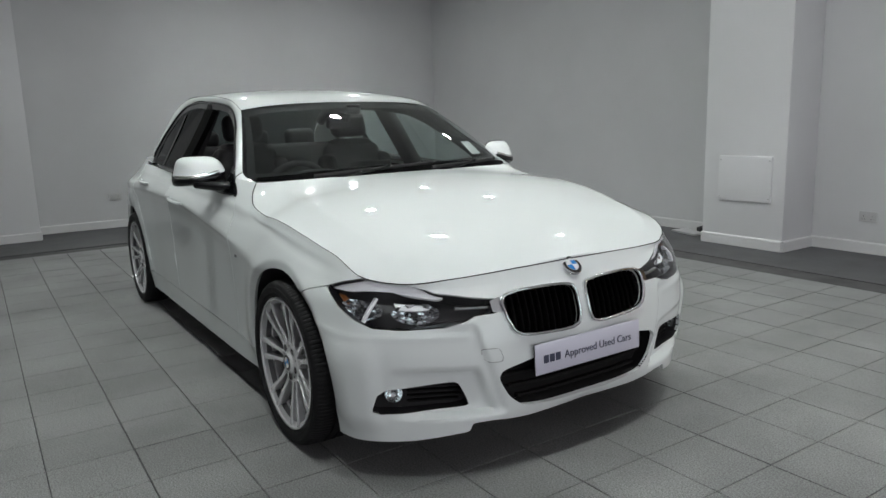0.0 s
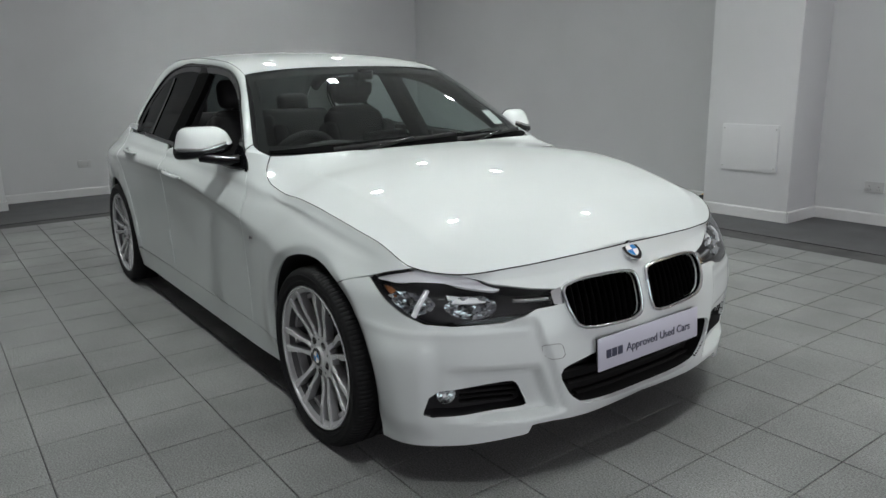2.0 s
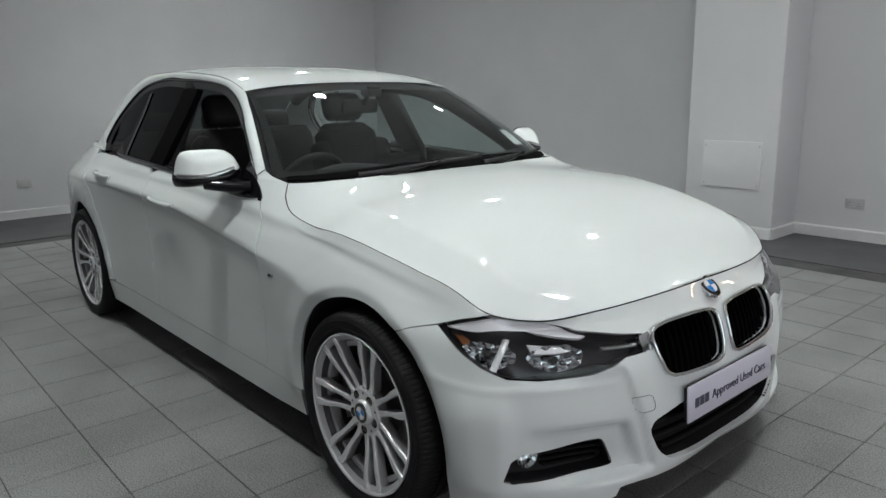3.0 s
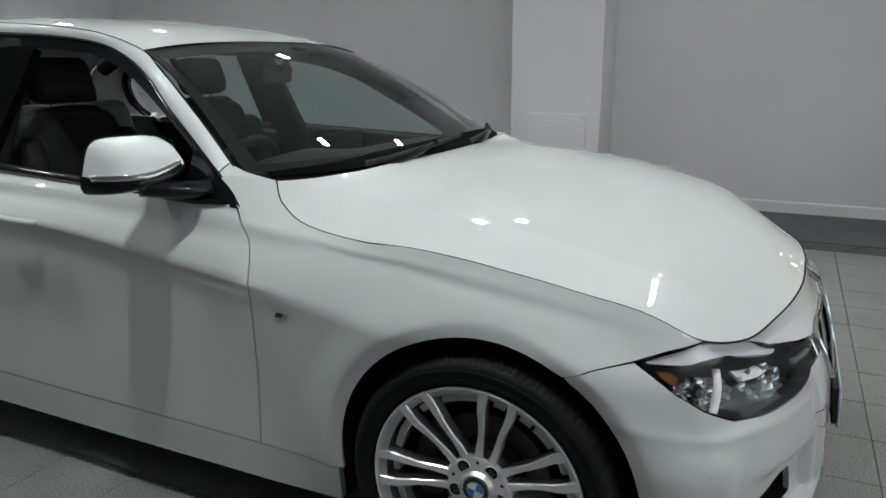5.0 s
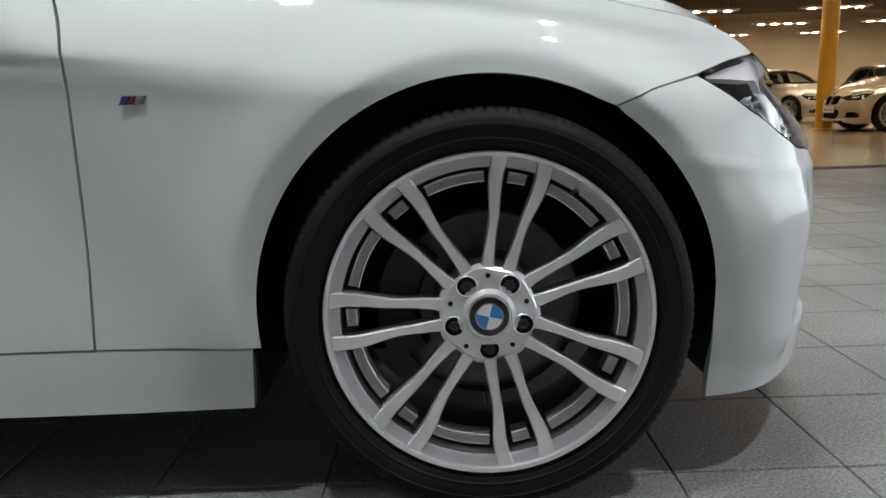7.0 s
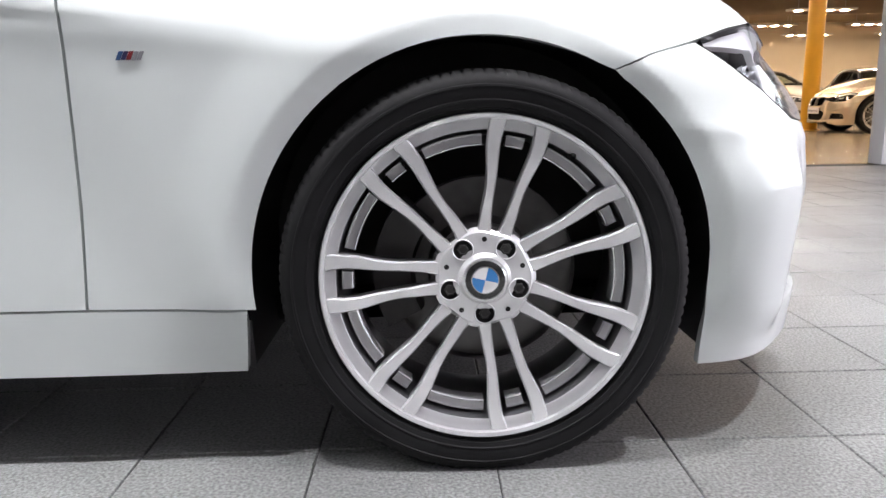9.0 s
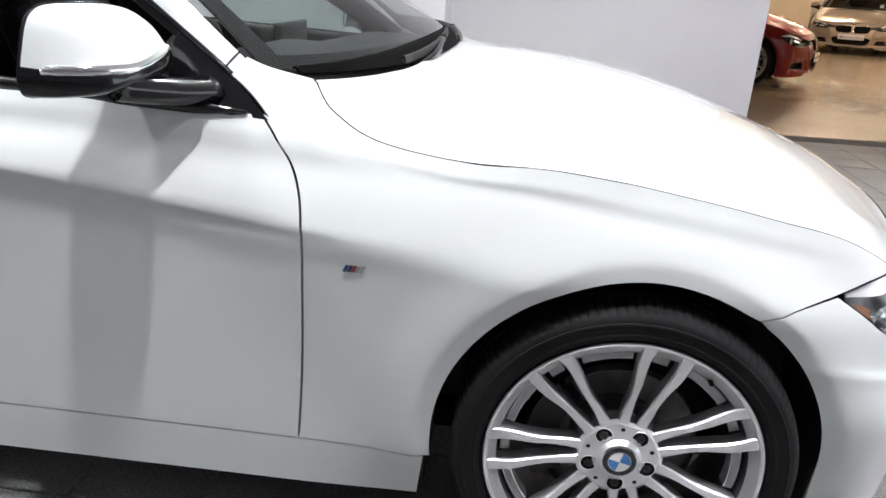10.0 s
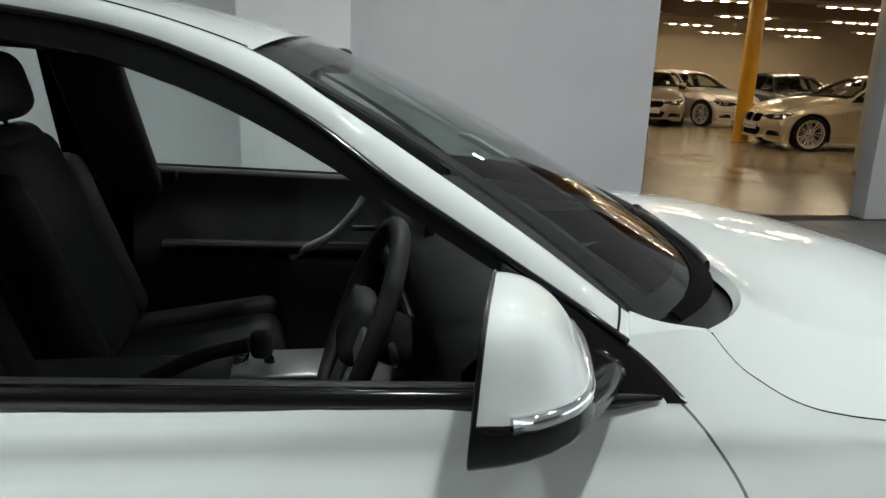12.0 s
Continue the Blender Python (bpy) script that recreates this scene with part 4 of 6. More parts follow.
    for k in range(3):
        part("plate_mark", box((0.0016, 0.0225, 0.028), (0.0036, -0.212 + k * 0.0275, -0.003), 0.0, 1), PLATETEXT, plate)

    # bonnet
    bonnet = grid("bonnet", bonnet_surface, 110, 101, PAINT, car, "white bonnet", 0.018)
    us = np.concatenate([np.linspace(0.005, 1.6, 90), np.linspace(1.61, 1.974, 50)])
    edge = side(us, np.clip(SHUT(us), 0, 5.999) * LEVEL) + np.array([0.0, 0.0022, -0.0012])
    for hand in (-1, 1):
        v, f = sweep(edge * np.array([1, -hand, 1]), ring(0.0022, 6), (0, 0, 1))
        link("bonnet_seal", v, f, GAP, bonnet)
    for hand in (-1, 1):
        v, f = lathe([(0.007, 0.0), (0.006, 0.006), (0.003, 0.009)], 10, "z")
        link("washer_jet", [(p[0] - 0.44, p[1] + hand * 0.28, p[2] + 0.93) for p in v], f, PLASTIC, car)

    # flanks, both hands
    for mir in (False, True):
        skin = side
        hand = 1 if mir else -1
        a_front = [p for p in arch(0.0, 0.272, 0.64)]
        fender = V([(1.980, 5.985), (2.108, 5.985)]) + [flank(*rail_out(k)[0], (2.09, 0.69)) for k in np.linspace(0.075, 0.008, 8)] + V([(u - gap, v) for u, v in DOOR_FRONT])
        fender = fender + [(1.74, 1.0 * LEVEL)] + [p for p in a_front if p[1] > 0.98 * LEVEL and p[0] > 1.160] + V([(1.1592, 3.665), (1.1068, 4.122), (1.0335, 4.65), (0.969, 5.20), (0.868, 5.985)])
        us = np.concatenate([np.linspace(0.9, 1.7, 9), np.linspace(1.72, 1.972, 24)])
        fender += V([(u, float(SHUT(u)[0]) - 0.004) for u in us])
        w = patch("front_wing", skin, fender, PAINT, car, "white front wing", (), 0.012, 0.014, mir)
        rear_edge = [flank(x, z) for x, z in ((-1.705, 0.30), (-1.712, 0.5), (-1.725, 0.70), (-1.742, 0.915))]
        belt = [flank(x, float(belt_z(-x)[0]) + 0.001) for x in (-1.7, -1.5, -1.3, -1.1, -0.9, -0.75)]
        d1 = V([(u + gap, v) for u, v in DOOR_FRONT]) + [(rear_edge[0][0], 1.0 * LEVEL)] + rear_edge[1:] + belt
        door = patch("front_door", skin, d1, PAINT, car, "white front door with its window wound down" if not mir else "white front door", (), 0.018, 0.014, mir)
        back_edge = [flank(x, z) for x, z in ((-2.335, 0.30), (-2.36, 0.44), (-2.42, 0.585), (-2.50, 0.70), (-2.60, 0.81), (-2.655, 0.90), (-2.66, 0.953))]
        belt = [flank(x, float(belt_z(-x)[0]) + 0.001) for x in (-2.6, -2.4, -2.2, -2.0, -1.85)]
        d2 = [(rear_edge[0][0] + 2 * gap, 1.0 * LEVEL), (back_edge[0][0], 1.0 * LEVEL)] + back_edge[1:] + belt + [(u + 2 * gap, b) for u, b in rear_edge[::-1]][:-1]
        door2 = patch("rear_door", skin, d2, PAINT, car, "white rear door", (), 0.022, 0.014, mir)
        quarter = [(u + 2 * gap, b) for u, b in back_edge] + V([(4.045, 5.98), (4.2, 5.98), (4.6, 5.98), (5.0, 5.98), (5.4, 5.98), (5.82, 5.98), (5.82, 0.05), (5.2, 0.05), (4.75, 0.05)]) + \
            [p for p in arch(-2.81, 0.19, 0.285)][:]
        patch("rear_wing", skin, quarter, PAINT, car, "white rear wing", (), 0.03, 0.014, mir)
        sill_front, sill_back = flank(-0.374, 0.27), flank(-2.435, 0.28)
        sill = [(sill_front[0], 0.97 * LEVEL), (sill_front[0] + 0.012, 0.02)] + [(sill_back[0] - 0.012, 0.02), (sill_back[0], 0.97 * LEVEL)]
        patch("side_skirt", skin, sill, PAINT, car, "white sculpted side skirt", (), 0.02, 0.02, mir)
        # dark backing behind the seams
        patch("inner_panel", inset(side, 0.030), [(1.735, 0.1), (2.0, 0.06), (3.78, 0.06), (3.8, 0.3), (4.05, 0.55), (4.06, 0.66), (2.2, 0.60), (1.99, 0.60), (1.80, 0.64), (1.36, 0.66), (1.0, 0.66), (1.15, 0.48), (1.36, 0.53),
              (1.6, 0.44), (1.73, 0.3)], GAP, car, "", (), 0.05, 0, mir)
        # the wing's top corner, up to the screen and the pillar's foot
        top_edge = lambda a: side(1.980 + 0.128 * a, np.full_like(a, 5.985 * LEVEL))
        lip = hermite([0, 0.6, 1], np.array([top_edge(np.zeros(1))[0] + np.array([0, 0.004, 0.001]), (-0.705, -0.747, 0.9705), rail_in(RAIL_START)[0]]))
        grid("wing_corner", lambda a, b: top_edge(a) * (1 - b)[:, None] + lip(a) * b[:, None], 16, 6, PAINT, w, "", 0.006, mir)
        # shelf of the rear wing, in under the rear pillar's foot
        def shelf(a, b):
            x = -2.64 - 0.54 * a
            out = side(np.array([along(q) for q in x]), np.full_like(x, 5.98 * LEVEL))
            inner = np.stack([x, -0.735 + 0.10 * a, 0.958 + 0.022 * a], 1)
            return out + (inner - out) * b[:, None]
        grid("wing_shelf", shelf, 24, 4, PAINT, car, "white shelf of the rear wing", 0.0, mir)
        # pillar and roof rail
        grid("roof_rail", rail_surface, 120, 9, PAINT, car, "white windscreen pillar and roof rail", 0.01, mir)
        joint = rail_surface(np.full(12, 0.012), np.linspace(0.0, 1.0, 12)) + np.array([0.0005, -0.0012, 0.0012])
        v, f = sweep(joint * np.array([1, -1 if mir else 1, 1]), ring(0.0016, 6), (1, 0, 0))
        link("pillar_seam", v, f, GAP, car)
        grid("window_frame", frame_surface(0.012), 120, 7, TRIM, car, "gloss black window surround", 0.02, mir)
        seam = rail_in(np.linspace(0.36, 0.70, 60)) + np.array([0, -0.003, 0.0012])
        v, f = sweep(seam * np.array([1, -1 if mir else 1, 1]), ring(0.0011, 6), (0, 0, 1))
        link("roof_seam", v, f, GAP, car)
        path = [(x, -cabin_y(x, z) - 0.004, z) for x, z in rail_out(np.linspace(0.075, 0.95, 110))]
        v, f = sweep([(p[0], p[1] * (-1 if mir else 1), p[2]) for p in path], ring(0.0055, 8), (0, 1, 0))
        link("window_moulding", v, f, TRIM, car)
        xs = np.linspace(-0.722, -2.40, 60)
        zs = belt_z(-xs)
        v, f = sweep([(x, (-cabin_y(x, z) - 0.006) * (-1 if mir else 1), z + 0.009) for x, z in zip(xs, zs)], [(-0.012, -0.010), (0.009, -0.010), (0.011, 0.0), (0.008, 0.010), (-0.012, 0.012)], scale=lambda t: min(1, 0.25 + t * 14, 0.15 + (1 - t) * 14))
        link("belt_moulding", v, f, TRIM, car)
        v, f = sweep([(x, (-cabin_y(x, z) + 0.02) * (-1 if mir else 1), z + 0.004) for x, z in zip(xs, zs)], [(-0.018, -0.02), (0.018, -0.02), (0.018, 0.006), (0.0, 0.012), (-0.018, 0.006)], scale=lambda t: min(1, 0.25 + t * 9, 0.15 + (1 - t) * 9))
        link("door_cap", v, f, PLASTIC, car)

        def pane(name, poly, mat, lab="", lift=0.006, thick=0.0):
            def fn(a, b):
                return np.stack([a, -cabin_y(a, b) + lift, b], 1)
            return patch(name, fn, poly, mat, car, lab, (), 0.05, thick, mir)
        up = [tuple(p) for p in opening(np.linspace(0, 1, 60))]
        top = lambda x0, x1: [p for p in up if x1 <= p[0] <= x0]
        lowl = lambda x0, x1: [(x, float(belt_z(-x)[0]) + 0.008) for x in np.linspace(x0, x1, 12)]
        pane("mirror_triangle", [(-0.684, 0.8865)] + [(x - 0.003, z - 0.003) for x, z in rail_out(np.linspace(0.012, 0.125, 12))] + [(-0.872, 1.005), (-0.872, 0.895)], TRIM, "gloss black corner panel", -0.004, 0.02)
        pane("door_pillar", [(-1.715, float(belt_z(1.715)[0]))] + top(-1.67, -1.845) + [(-1.86, 1.30), (-1.88, float(belt_z(1.88)[0]))], SLAT, "black door pillar trim", -0.002, 0.03)
        pane("quarter_divider", [(-2.24, float(belt_z(2.24)[0])), (-2.285, 1.285), (-2.31, 1.28), (-2.27, float(belt_z(2.27)[0]))], TRIM, "", 0.0, 0.02)
        if mir:
            glass_sheet(pane("front_window", top(-0.87, -1.70) + lowl(-1.72, -0.87), SIDEGLASS))
        glass_sheet(pane("rear_window", top(-1.85, -2.66) + lowl(-2.62, -1.88), SIDEGLASS if mir else TINT, "tinted rear door window"))
        # handles
        for par, x0, z0, x1 in ((door, -1.345, 0.812, -1.585), (door2, -2.23, 0.862, -2.47)):
            y0 = side(*flank(x0, z0))[0][1]
            path = []
            for i in range(18):
                t = i / 17
                bow = math.sin(math.pi * min(1, max(0, t))) ** 0.35
                x = x0 + (x1 - x0) * t
                yy = side(*flank(x, z0 + 0.012 * t))[0][1]
                path.append((x, (yy - 0.008 - 0.024 * bow) * (-1 if mir else 1), z0 + 0.012 * t))
            v, f = sweep(path, ring(0.0135, 14, 0.75), (0, 0, 1), scale=lambda t: 0.55 + 0.45 * math.sin(math.pi * t) ** 0.4)
            link("door_handle", v, f, PAINT, par, "white grip door handle")
        # side badge
        q = flank(-0.510, 0.660)
        n = normal_at(side, *q)
        p0 = side(*q)[0] + n * 0.0005
        vv, ff, ii = [], [], []
        for k in range(5):
            a0, a1 = 0.019 - k * 0.0075, 0.019 - (k + 1) * 0.0075 + 0.001
            b = len(vv)
            for zz, sl in ((-0.006, -0.003), (0.006, 0.003)):
                for dd in (0, 0.0012):
                    vv += [(p0[0] - a0 + sl, (p0[1] - dd) * (-1 if mir else 1), p0[2] + zz), (p0[0] - a1 + sl, (p0[1] - dd) * (-1 if mir else 1), p0[2] + zz)]
            for q4 in ((2, 3, 7, 6), (0, 2, 6, 4), (1, 3, 7, 5), (4, 5, 7, 6), (0, 1, 3, 2)):
                ff.append(tuple(b + j for j in q4))
                ii.append((0, 1, 2, 3, 3)[k])
        link("side_badge", vv, ff, [STRIPE, VIOLET, STRIPE_RED, CHROME], w, "small striped chrome badge", False, ii)
        # door mirror: a domed shell over a five-sided rear outline, white above and black below
        edge = np.array(resample(rounded(rounded([(-1.015, 0.930), (-1.024, 0.962), (-1.004, 1.048), (-0.976, 1.068), (-0.848, 1.067), (-0.812, 1.043), (-0.790, 0.99), (-0.815, 0.957), (-0.93, 0.930)])), 0.005))
        mid = np.array([-0.915, 0.978])
        ang = np.arctan2(edge[:, 1] - mid[1], edge[:, 0] - mid[0])
        order = np.argsort(ang)
        far = np.linalg.norm(edge - mid, axis=1)[order]
        ang = ang[order]

        def dome(y, z):
            y, z = np.atleast_1d(np.asarray(y, float)), np.atleast_1d(np.asarray(z, float))
            th = np.arctan2(z - mid[1], y - mid[0])
            rr = np.hypot(y - mid[0], z - mid[1]) / np.interp(th, ang, far, period=2 * math.pi)
            x = -0.948 - 0.30 * (-y - 0.86) + (0.112 - 0.042 * (z - 0.97) / 0.10) * np.sqrt(np.clip(1 - np.clip(rr, 0, 1) ** 3.2, 0, 1)) + 0.006 * (z - 0.95) / 0.13
            return np.stack([x, y, z], 1)
        split = lambda y: 0.974 + 0.026 * ease(-0.95, -0.81, y)
        ths = np.linspace(0, 2 * math.pi, 120, endpoint=False)
        reach = np.interp(ths, ang, far, period=2 * math.pi)
        flip = np.array([1, -1 if mir else 1, 1])

        def polar(k0, push, n=16):
            """Rows of the dome from the share k0 of its reach to the rim."""
            rows = []
            for s_ in np.linspace(0, 1, n):
                k = 1 - (1 - k0) * (1 - s_) ** 2
                y, z = mid[0] + reach * k * np.cos(ths), mid[1] + reach * k * np.sin(ths)
                p = dome(y, z)
                out = p - np.array([-1.0, mid[0], mid[1]])
                rows.append((p + push * out / np.linalg.norm(out, axis=1)[:, None] + np.array([0, 0.014, 0])) * flip)
            return rows
        rows = polar(np.full(120, 0.004), 0.0)
        rows.append(rows[-1] + np.array([-0.003, 0, 0]))
        vv = [q for r in rows for q in r]
        ff = [(i * 120 + j, i * 120 + (j + 1) % 120, (i + 1) * 120 + (j + 1) % 120, (i + 1) * 120 + j) for i in range(16) for j in range(120)] + [tuple(range(119, -1, -1))]
        mirror = link("door_mirror", vv, ff if mir else [tuple(reversed(f)) for f in ff], PAINT, car, "white door mirror with gloss black base and indicator strip")
        cut = np.ones(120)
        for i, t in enumerate(ths):
            ks = np.linspace(0, 1, 200)
            below = mid[1] + reach[i] * ks * math.sin(t) < split(mid[0] + reach[i] * ks * math.cos(t))
            if below[-1]:
                cut[i] = ks[np.argmax(below)]
        rows = polar(cut, 0.003, 10)
        rows.insert(0, rows[0] - 0.0045 * (rows[0] - np.array([-1.0, mid[0] + 0.014, mid[1]]) * flip) / 0.1)
        rows.append(rows[-1] + np.array([-0.004, 0, 0]))
        low_ = [j for j in range(120) if cut[j] < 0.999 or cut[(j + 1) % 120] < 0.999]
        vv = [q for r in rows for q in r]
        ff = [(i * 120 + j, i * 120 + (j + 1) % 120, (i + 1) * 120 + (j + 1) % 120, (i + 1) * 120 + j) for i in range(len(rows) - 1) for j in low_]
        base_ = link("mirror_base", vv, ff if mir else [tuple(reversed(f)) for f in ff], TRIM, mirror, "gloss black mirror base")
        base_.data.set_sharp_from_angle(angle=radians(45))
        rimv = (dome(edge[:, 0], edge[:, 1]) + np.array([0, 0.014, 0])) * np.array([1, -1 if mir else 1, 1])
        n_a = len(edge)
        c = rimv.mean(0)
        link("mirror_glass", [*(c + (rimv - c) * 0.95 + np.array([0.006, 0, 0])), c + np.array([0.008, 0, 0])], [(i, (i + 1) % n_a, n_a) for i in range(n_a)], MIRROR, mirror)
        v, f = sweep(rimv - np.array([0.002, 0, 0]), ring(0.0028, 8), (1, 0, 0), closed=True)
        link("mirror_edge", v, f, TRIM, mirror)
        ys = np.linspace(-1.018, -0.84, 30)
        strip = dome(ys, np.array([float(split(y)) for y in ys])) + np.array([0.0, 0.014, 0.0])
        strip = [(p[0], p[1] * (-1 if mir else 1), p[2]) for p in strip]
        v, f = sweep(strip, [(-0.004, -0.008), (0.003, -0.008), (0.0055, 0.0), (0.003, 0.009), (-0.004, 0.009)], (0, 0, 1))
        link("indicator_strip", v, f, CHROME, mirror, "clear indicator strip")
        arm = spline([(-0.90, -0.92, 0.945), (-0.862, -0.875, 0.936), (-0.825, -0.825, 0.928), (-0.80, -0.785, 0.926)], 12)
        v, f = sweep([(p[0], p[1] * (-1 if mir else 1), p[2]) for p in arm], ring(0.040, 14, 0.62), (0, 0, 1))
        link("mirror_arm", v, f, TRIM, mirror)
        # headlight
        hl = rounded(HEADLIGHT)
        sgn = 1 if not mir else -1
        uv = V([(u * sgn, v) for u, v in hl])
        lens = glass_sheet(patch("headlight", both, uv, LENS, car, "clear twin-chamber headlight with dark housing", (), 0.02, 0.0))
        loop = np.array(resample(uv, 0.01)).T
        deep = inset(both, 0.055)
        p0, p1 = inset(both, 0.001)(*loop), deep(*loop)
        n = len(p0)
        link("lamp_wall", [*p0, *p1], [(i, (i + 1) % n, n + (i + 1) % n, n + i) for i in range(n)], LAMPGREY, lens)
        patch("lamp_housing", deep, uv, LAMPGREY, lens, "", (), 0.02, 0)
        lid = [(1.02, 4.66), (0.965, 5.10), (0.863, 5.82), (0.823, 5.90), (0.72, 5.90), (0.66, 5.30), (0.60, 4.80), (0.56, 4.62), (0.585, 4.55), (0.64, 4.72), (0.74, 5.02), (0.84, 5.12), (0.94, 4.86)]
        patch("lamp_eyelid", inset(both, 0.012), V([(u * sgn, v) for u, v in rounded(lid)]), LAMPMATT, lens, "satin silver eyelid", (), 0.012, 0.012)
        for u0, v0 in ((0.868, 3.98), (0.668, 3.90)):
            reflector("lamp_reflector", lens, u0, v0, sgn)
        q = inset(both, 0.02)(np.linspace(0.852, 0.808, 8) * sgn, np.linspace(3.3, 4.75, 8) * LEVEL)
        v, f = sweep(q, [(-0.0055, -0.008), (0.0055, -0.008), (0.0042, 0.008), (-0.0042, 0.008)], (1, 0, 0))
        link("lamp_divider", v, f, LAMPMATT, lens)
        patch("lamp_shelf", inset(both, 0.030), V([(u * sgn, v) for u, v in [(0.745, 4.62), (0.615, 4.40), (0.600, 4.22), (0.66, 4.16), (0.735, 4.22)]]), LAMPMATT, lens, "", (), 0.012, 0.006)
        patch("amber_reflector", inset(both, 0.03), V([(u * sgn, v) for u, v in [(0.99, 4.55), (0.96, 4.62), (0.935, 4.5), (0.93, 4.1), (0.955, 4.15)]]), AMBER, lens, "", (), 0.01, 0.004)
        q = inset(both, 0.012)(np.linspace(0.40, 0.53, 10) * sgn, np.linspace(3.86, 4.0, 10) * LEVEL)
        v, f = sweep(q, [(-0.004, -0.006), (0.004, -0.006), (0.004, 0.005), (-0.004, 0.005)], (1, 0, 0))
        link("lamp_inner_trim", v, f, GREYTRIM, lens)
        # chrome end against the grille
        end = [(0.392, 3.56), (0.392, 4.10), (0.350, 4.22), (0.352, 3.5)]
        patch("grille_end_trim", inset(both, -0.002), V([(u * sgn, v) for u, v in end]), CHROME, lens, "", (), 0.01, 0.01)
        # wheel housings
        for x0 in AXLES:
            rh = ARCH + 0.012
            pts = [(x0 + rh, 0.17), (x0 + rh, 0.25)] + [(x0 + rh * math.cos(t), WHEEL_Z + rh * math.sin(t)) for t in np.linspace(0, math.pi, 40)] + [(x0 - rh, 0.25), (x0 - rh, 0.17)]
            lip = [abs(side(*flank(x, max(z, 0.2)))[0][1]) - 0.022 for x, z in pts]
            vv = [(x, yy * hand, z) for (x, z), o in zip(pts, lip) for yy in (o, 0.60)]
            ff = [(2 * i, 2 * i + 2, 2 * i + 3, 2 * i + 1) for i in range(43)]
            k = len(vv)
            vv += [(x, 0.60 * hand, z) for x, z in pts] + [(x0, 0.60 * hand, WHEEL_Z)]
            ff += [(k + i, k + i + 1, k + 44) for i in range(43)]
            link("wheel_housing", vv, ff, PLASTIC, car)
            make_wheel(car, x0, hand)
        # tail lamp
        patch("tail_lamp", inset(side, -0.002), V([(4.75, 5.5), (5.0, 5.7), (5.4, 5.7), (5.42, 4.7), (5.1, 4.5), (4.85, 4.8)]), REDLENS, car, "red tail lamp", (), 0.03, 0.01, mir)

    # top
    glass_sheet(grid("windscreen", screen_surface, 40, 24, SCREEN, car, "clear raked windscreen"))
    def band(b0, b1):
        return lambda a, b: screen_surface(a, b0 + (b1 - b0) * b) - np.array([0.003, 0, 0.006])
    grid("screen_shade", lambda a, b: band(0.90, 0.985)(0.03 + 0.94 * a, b), 40, 4, FABRIC, car)
    grid("screen_border", lambda a, b: band(-0.02, 1.0)(a, b * (0.085 + 0.04 * ease(0.5, 0.95, a))), 40, 6, GAP, car)
    for lo, hi in ((0.0, 0.020), (0.980, 1.0)):
        grid("screen_edge", lambda a, b: screen_surface(lo + (hi - lo) * a, b) - np.array([0.002, 0, 0.004]), 4, 24, GAP, car)
    grid("roof", roof_surface, 61, 40, PAINT, car, "white roof panel", 0.0)
    grid("headlining", lambda a, b: roof_surface(a * 0.96 + 0.02, b) - np.array([0, 0, 0.035]), 30, 20, FABRIC, car)
    glass_sheet(grid("rear_screen", rear_glass, 30, 16, TINT, car, "tinted rear window"))
    def deck(a, b):
        s_ = a * 2 - 1
        u = 4.75 + (US[-1] - 0.004 - 4.75) * b
        e = side(u, np.full_like(u, 6 * LEVEL - 1e-4))
        xm = np.maximum(e[:, 0] + 0.0, -3.75)
        return np.stack([e[:, 0], -e[:, 1] * s_, e[:, 2] + 0.02 * (1 - s_ ** 2)], 1)
    def deck0(a, b):
        s_ = a * 2 - 1
        g0 = rear_glass(a, np.ones_like(a))
        u = np.full_like(a, 4.75)
        e = side(u, np.full_like(u, 6 * LEVEL - 1e-4))
        far = np.stack([e[:, 0], -e[:, 1] * s_, e[:, 2] + 0.02 * (1 - s_ ** 2)], 1)
        wide = np.stack([np.full_like(a, -3.17), 0.66 * s_, 1.0 + 0.03 * (1 - s_ ** 2)], 1)
        return wide + (far - wide) * b[:, None]
    half = US[-1] - 5.823

    def tail(a, b):
        p = side(US[-1] - np.abs(a), b)
        p[:, 1] *= np.where(a > 0, -1, 1)
        return p
    patch("rear_bumper", tail, [(-half, 0.05 * LEVEL), (half, 0.05 * LEVEL), (half, 3.2 * LEVEL), (-half, 3.2 * LEVEL)], PAINT, car, "white rear bumper", (), 0.03, 0.012)
    patch("boot_panel", tail, [(-half, 3.24 * LEVEL), (half, 3.24 * LEVEL), (half, 5.98 * LEVEL), (-half, 5.98 * LEVEL)], PAINT, car, "white boot panel", (), 0.03, 0.012)
    grid("boot_lid", deck, 31, 30, PAINT, car, "white boot lid")
    grid("rear_deck", deck0, 31, 10, PAINT, car)
    cowl = grid("scuttle_panel", cowl_surface, 40, 8, PLASTIC, car, "black plastic scuttle panel")
    # the scuttle laps over the foot of the glass, higher towards the middle
    def lap(a, b):
        k = np.abs(a * 2 - 1)
        return screen_surface(0.02 + 0.96 * a, -0.03 + (0.035 + 0.050 * (1 - k ** 3)) * b) + np.array([0.003, 0, 0.006]) * np.minimum(1, 4 * (1 - b) + 0.3)[:, None]
    grid("scuttle_lap", lap, 60, 8, SLAT, car, "black plastic screen scuttle", 0.004)
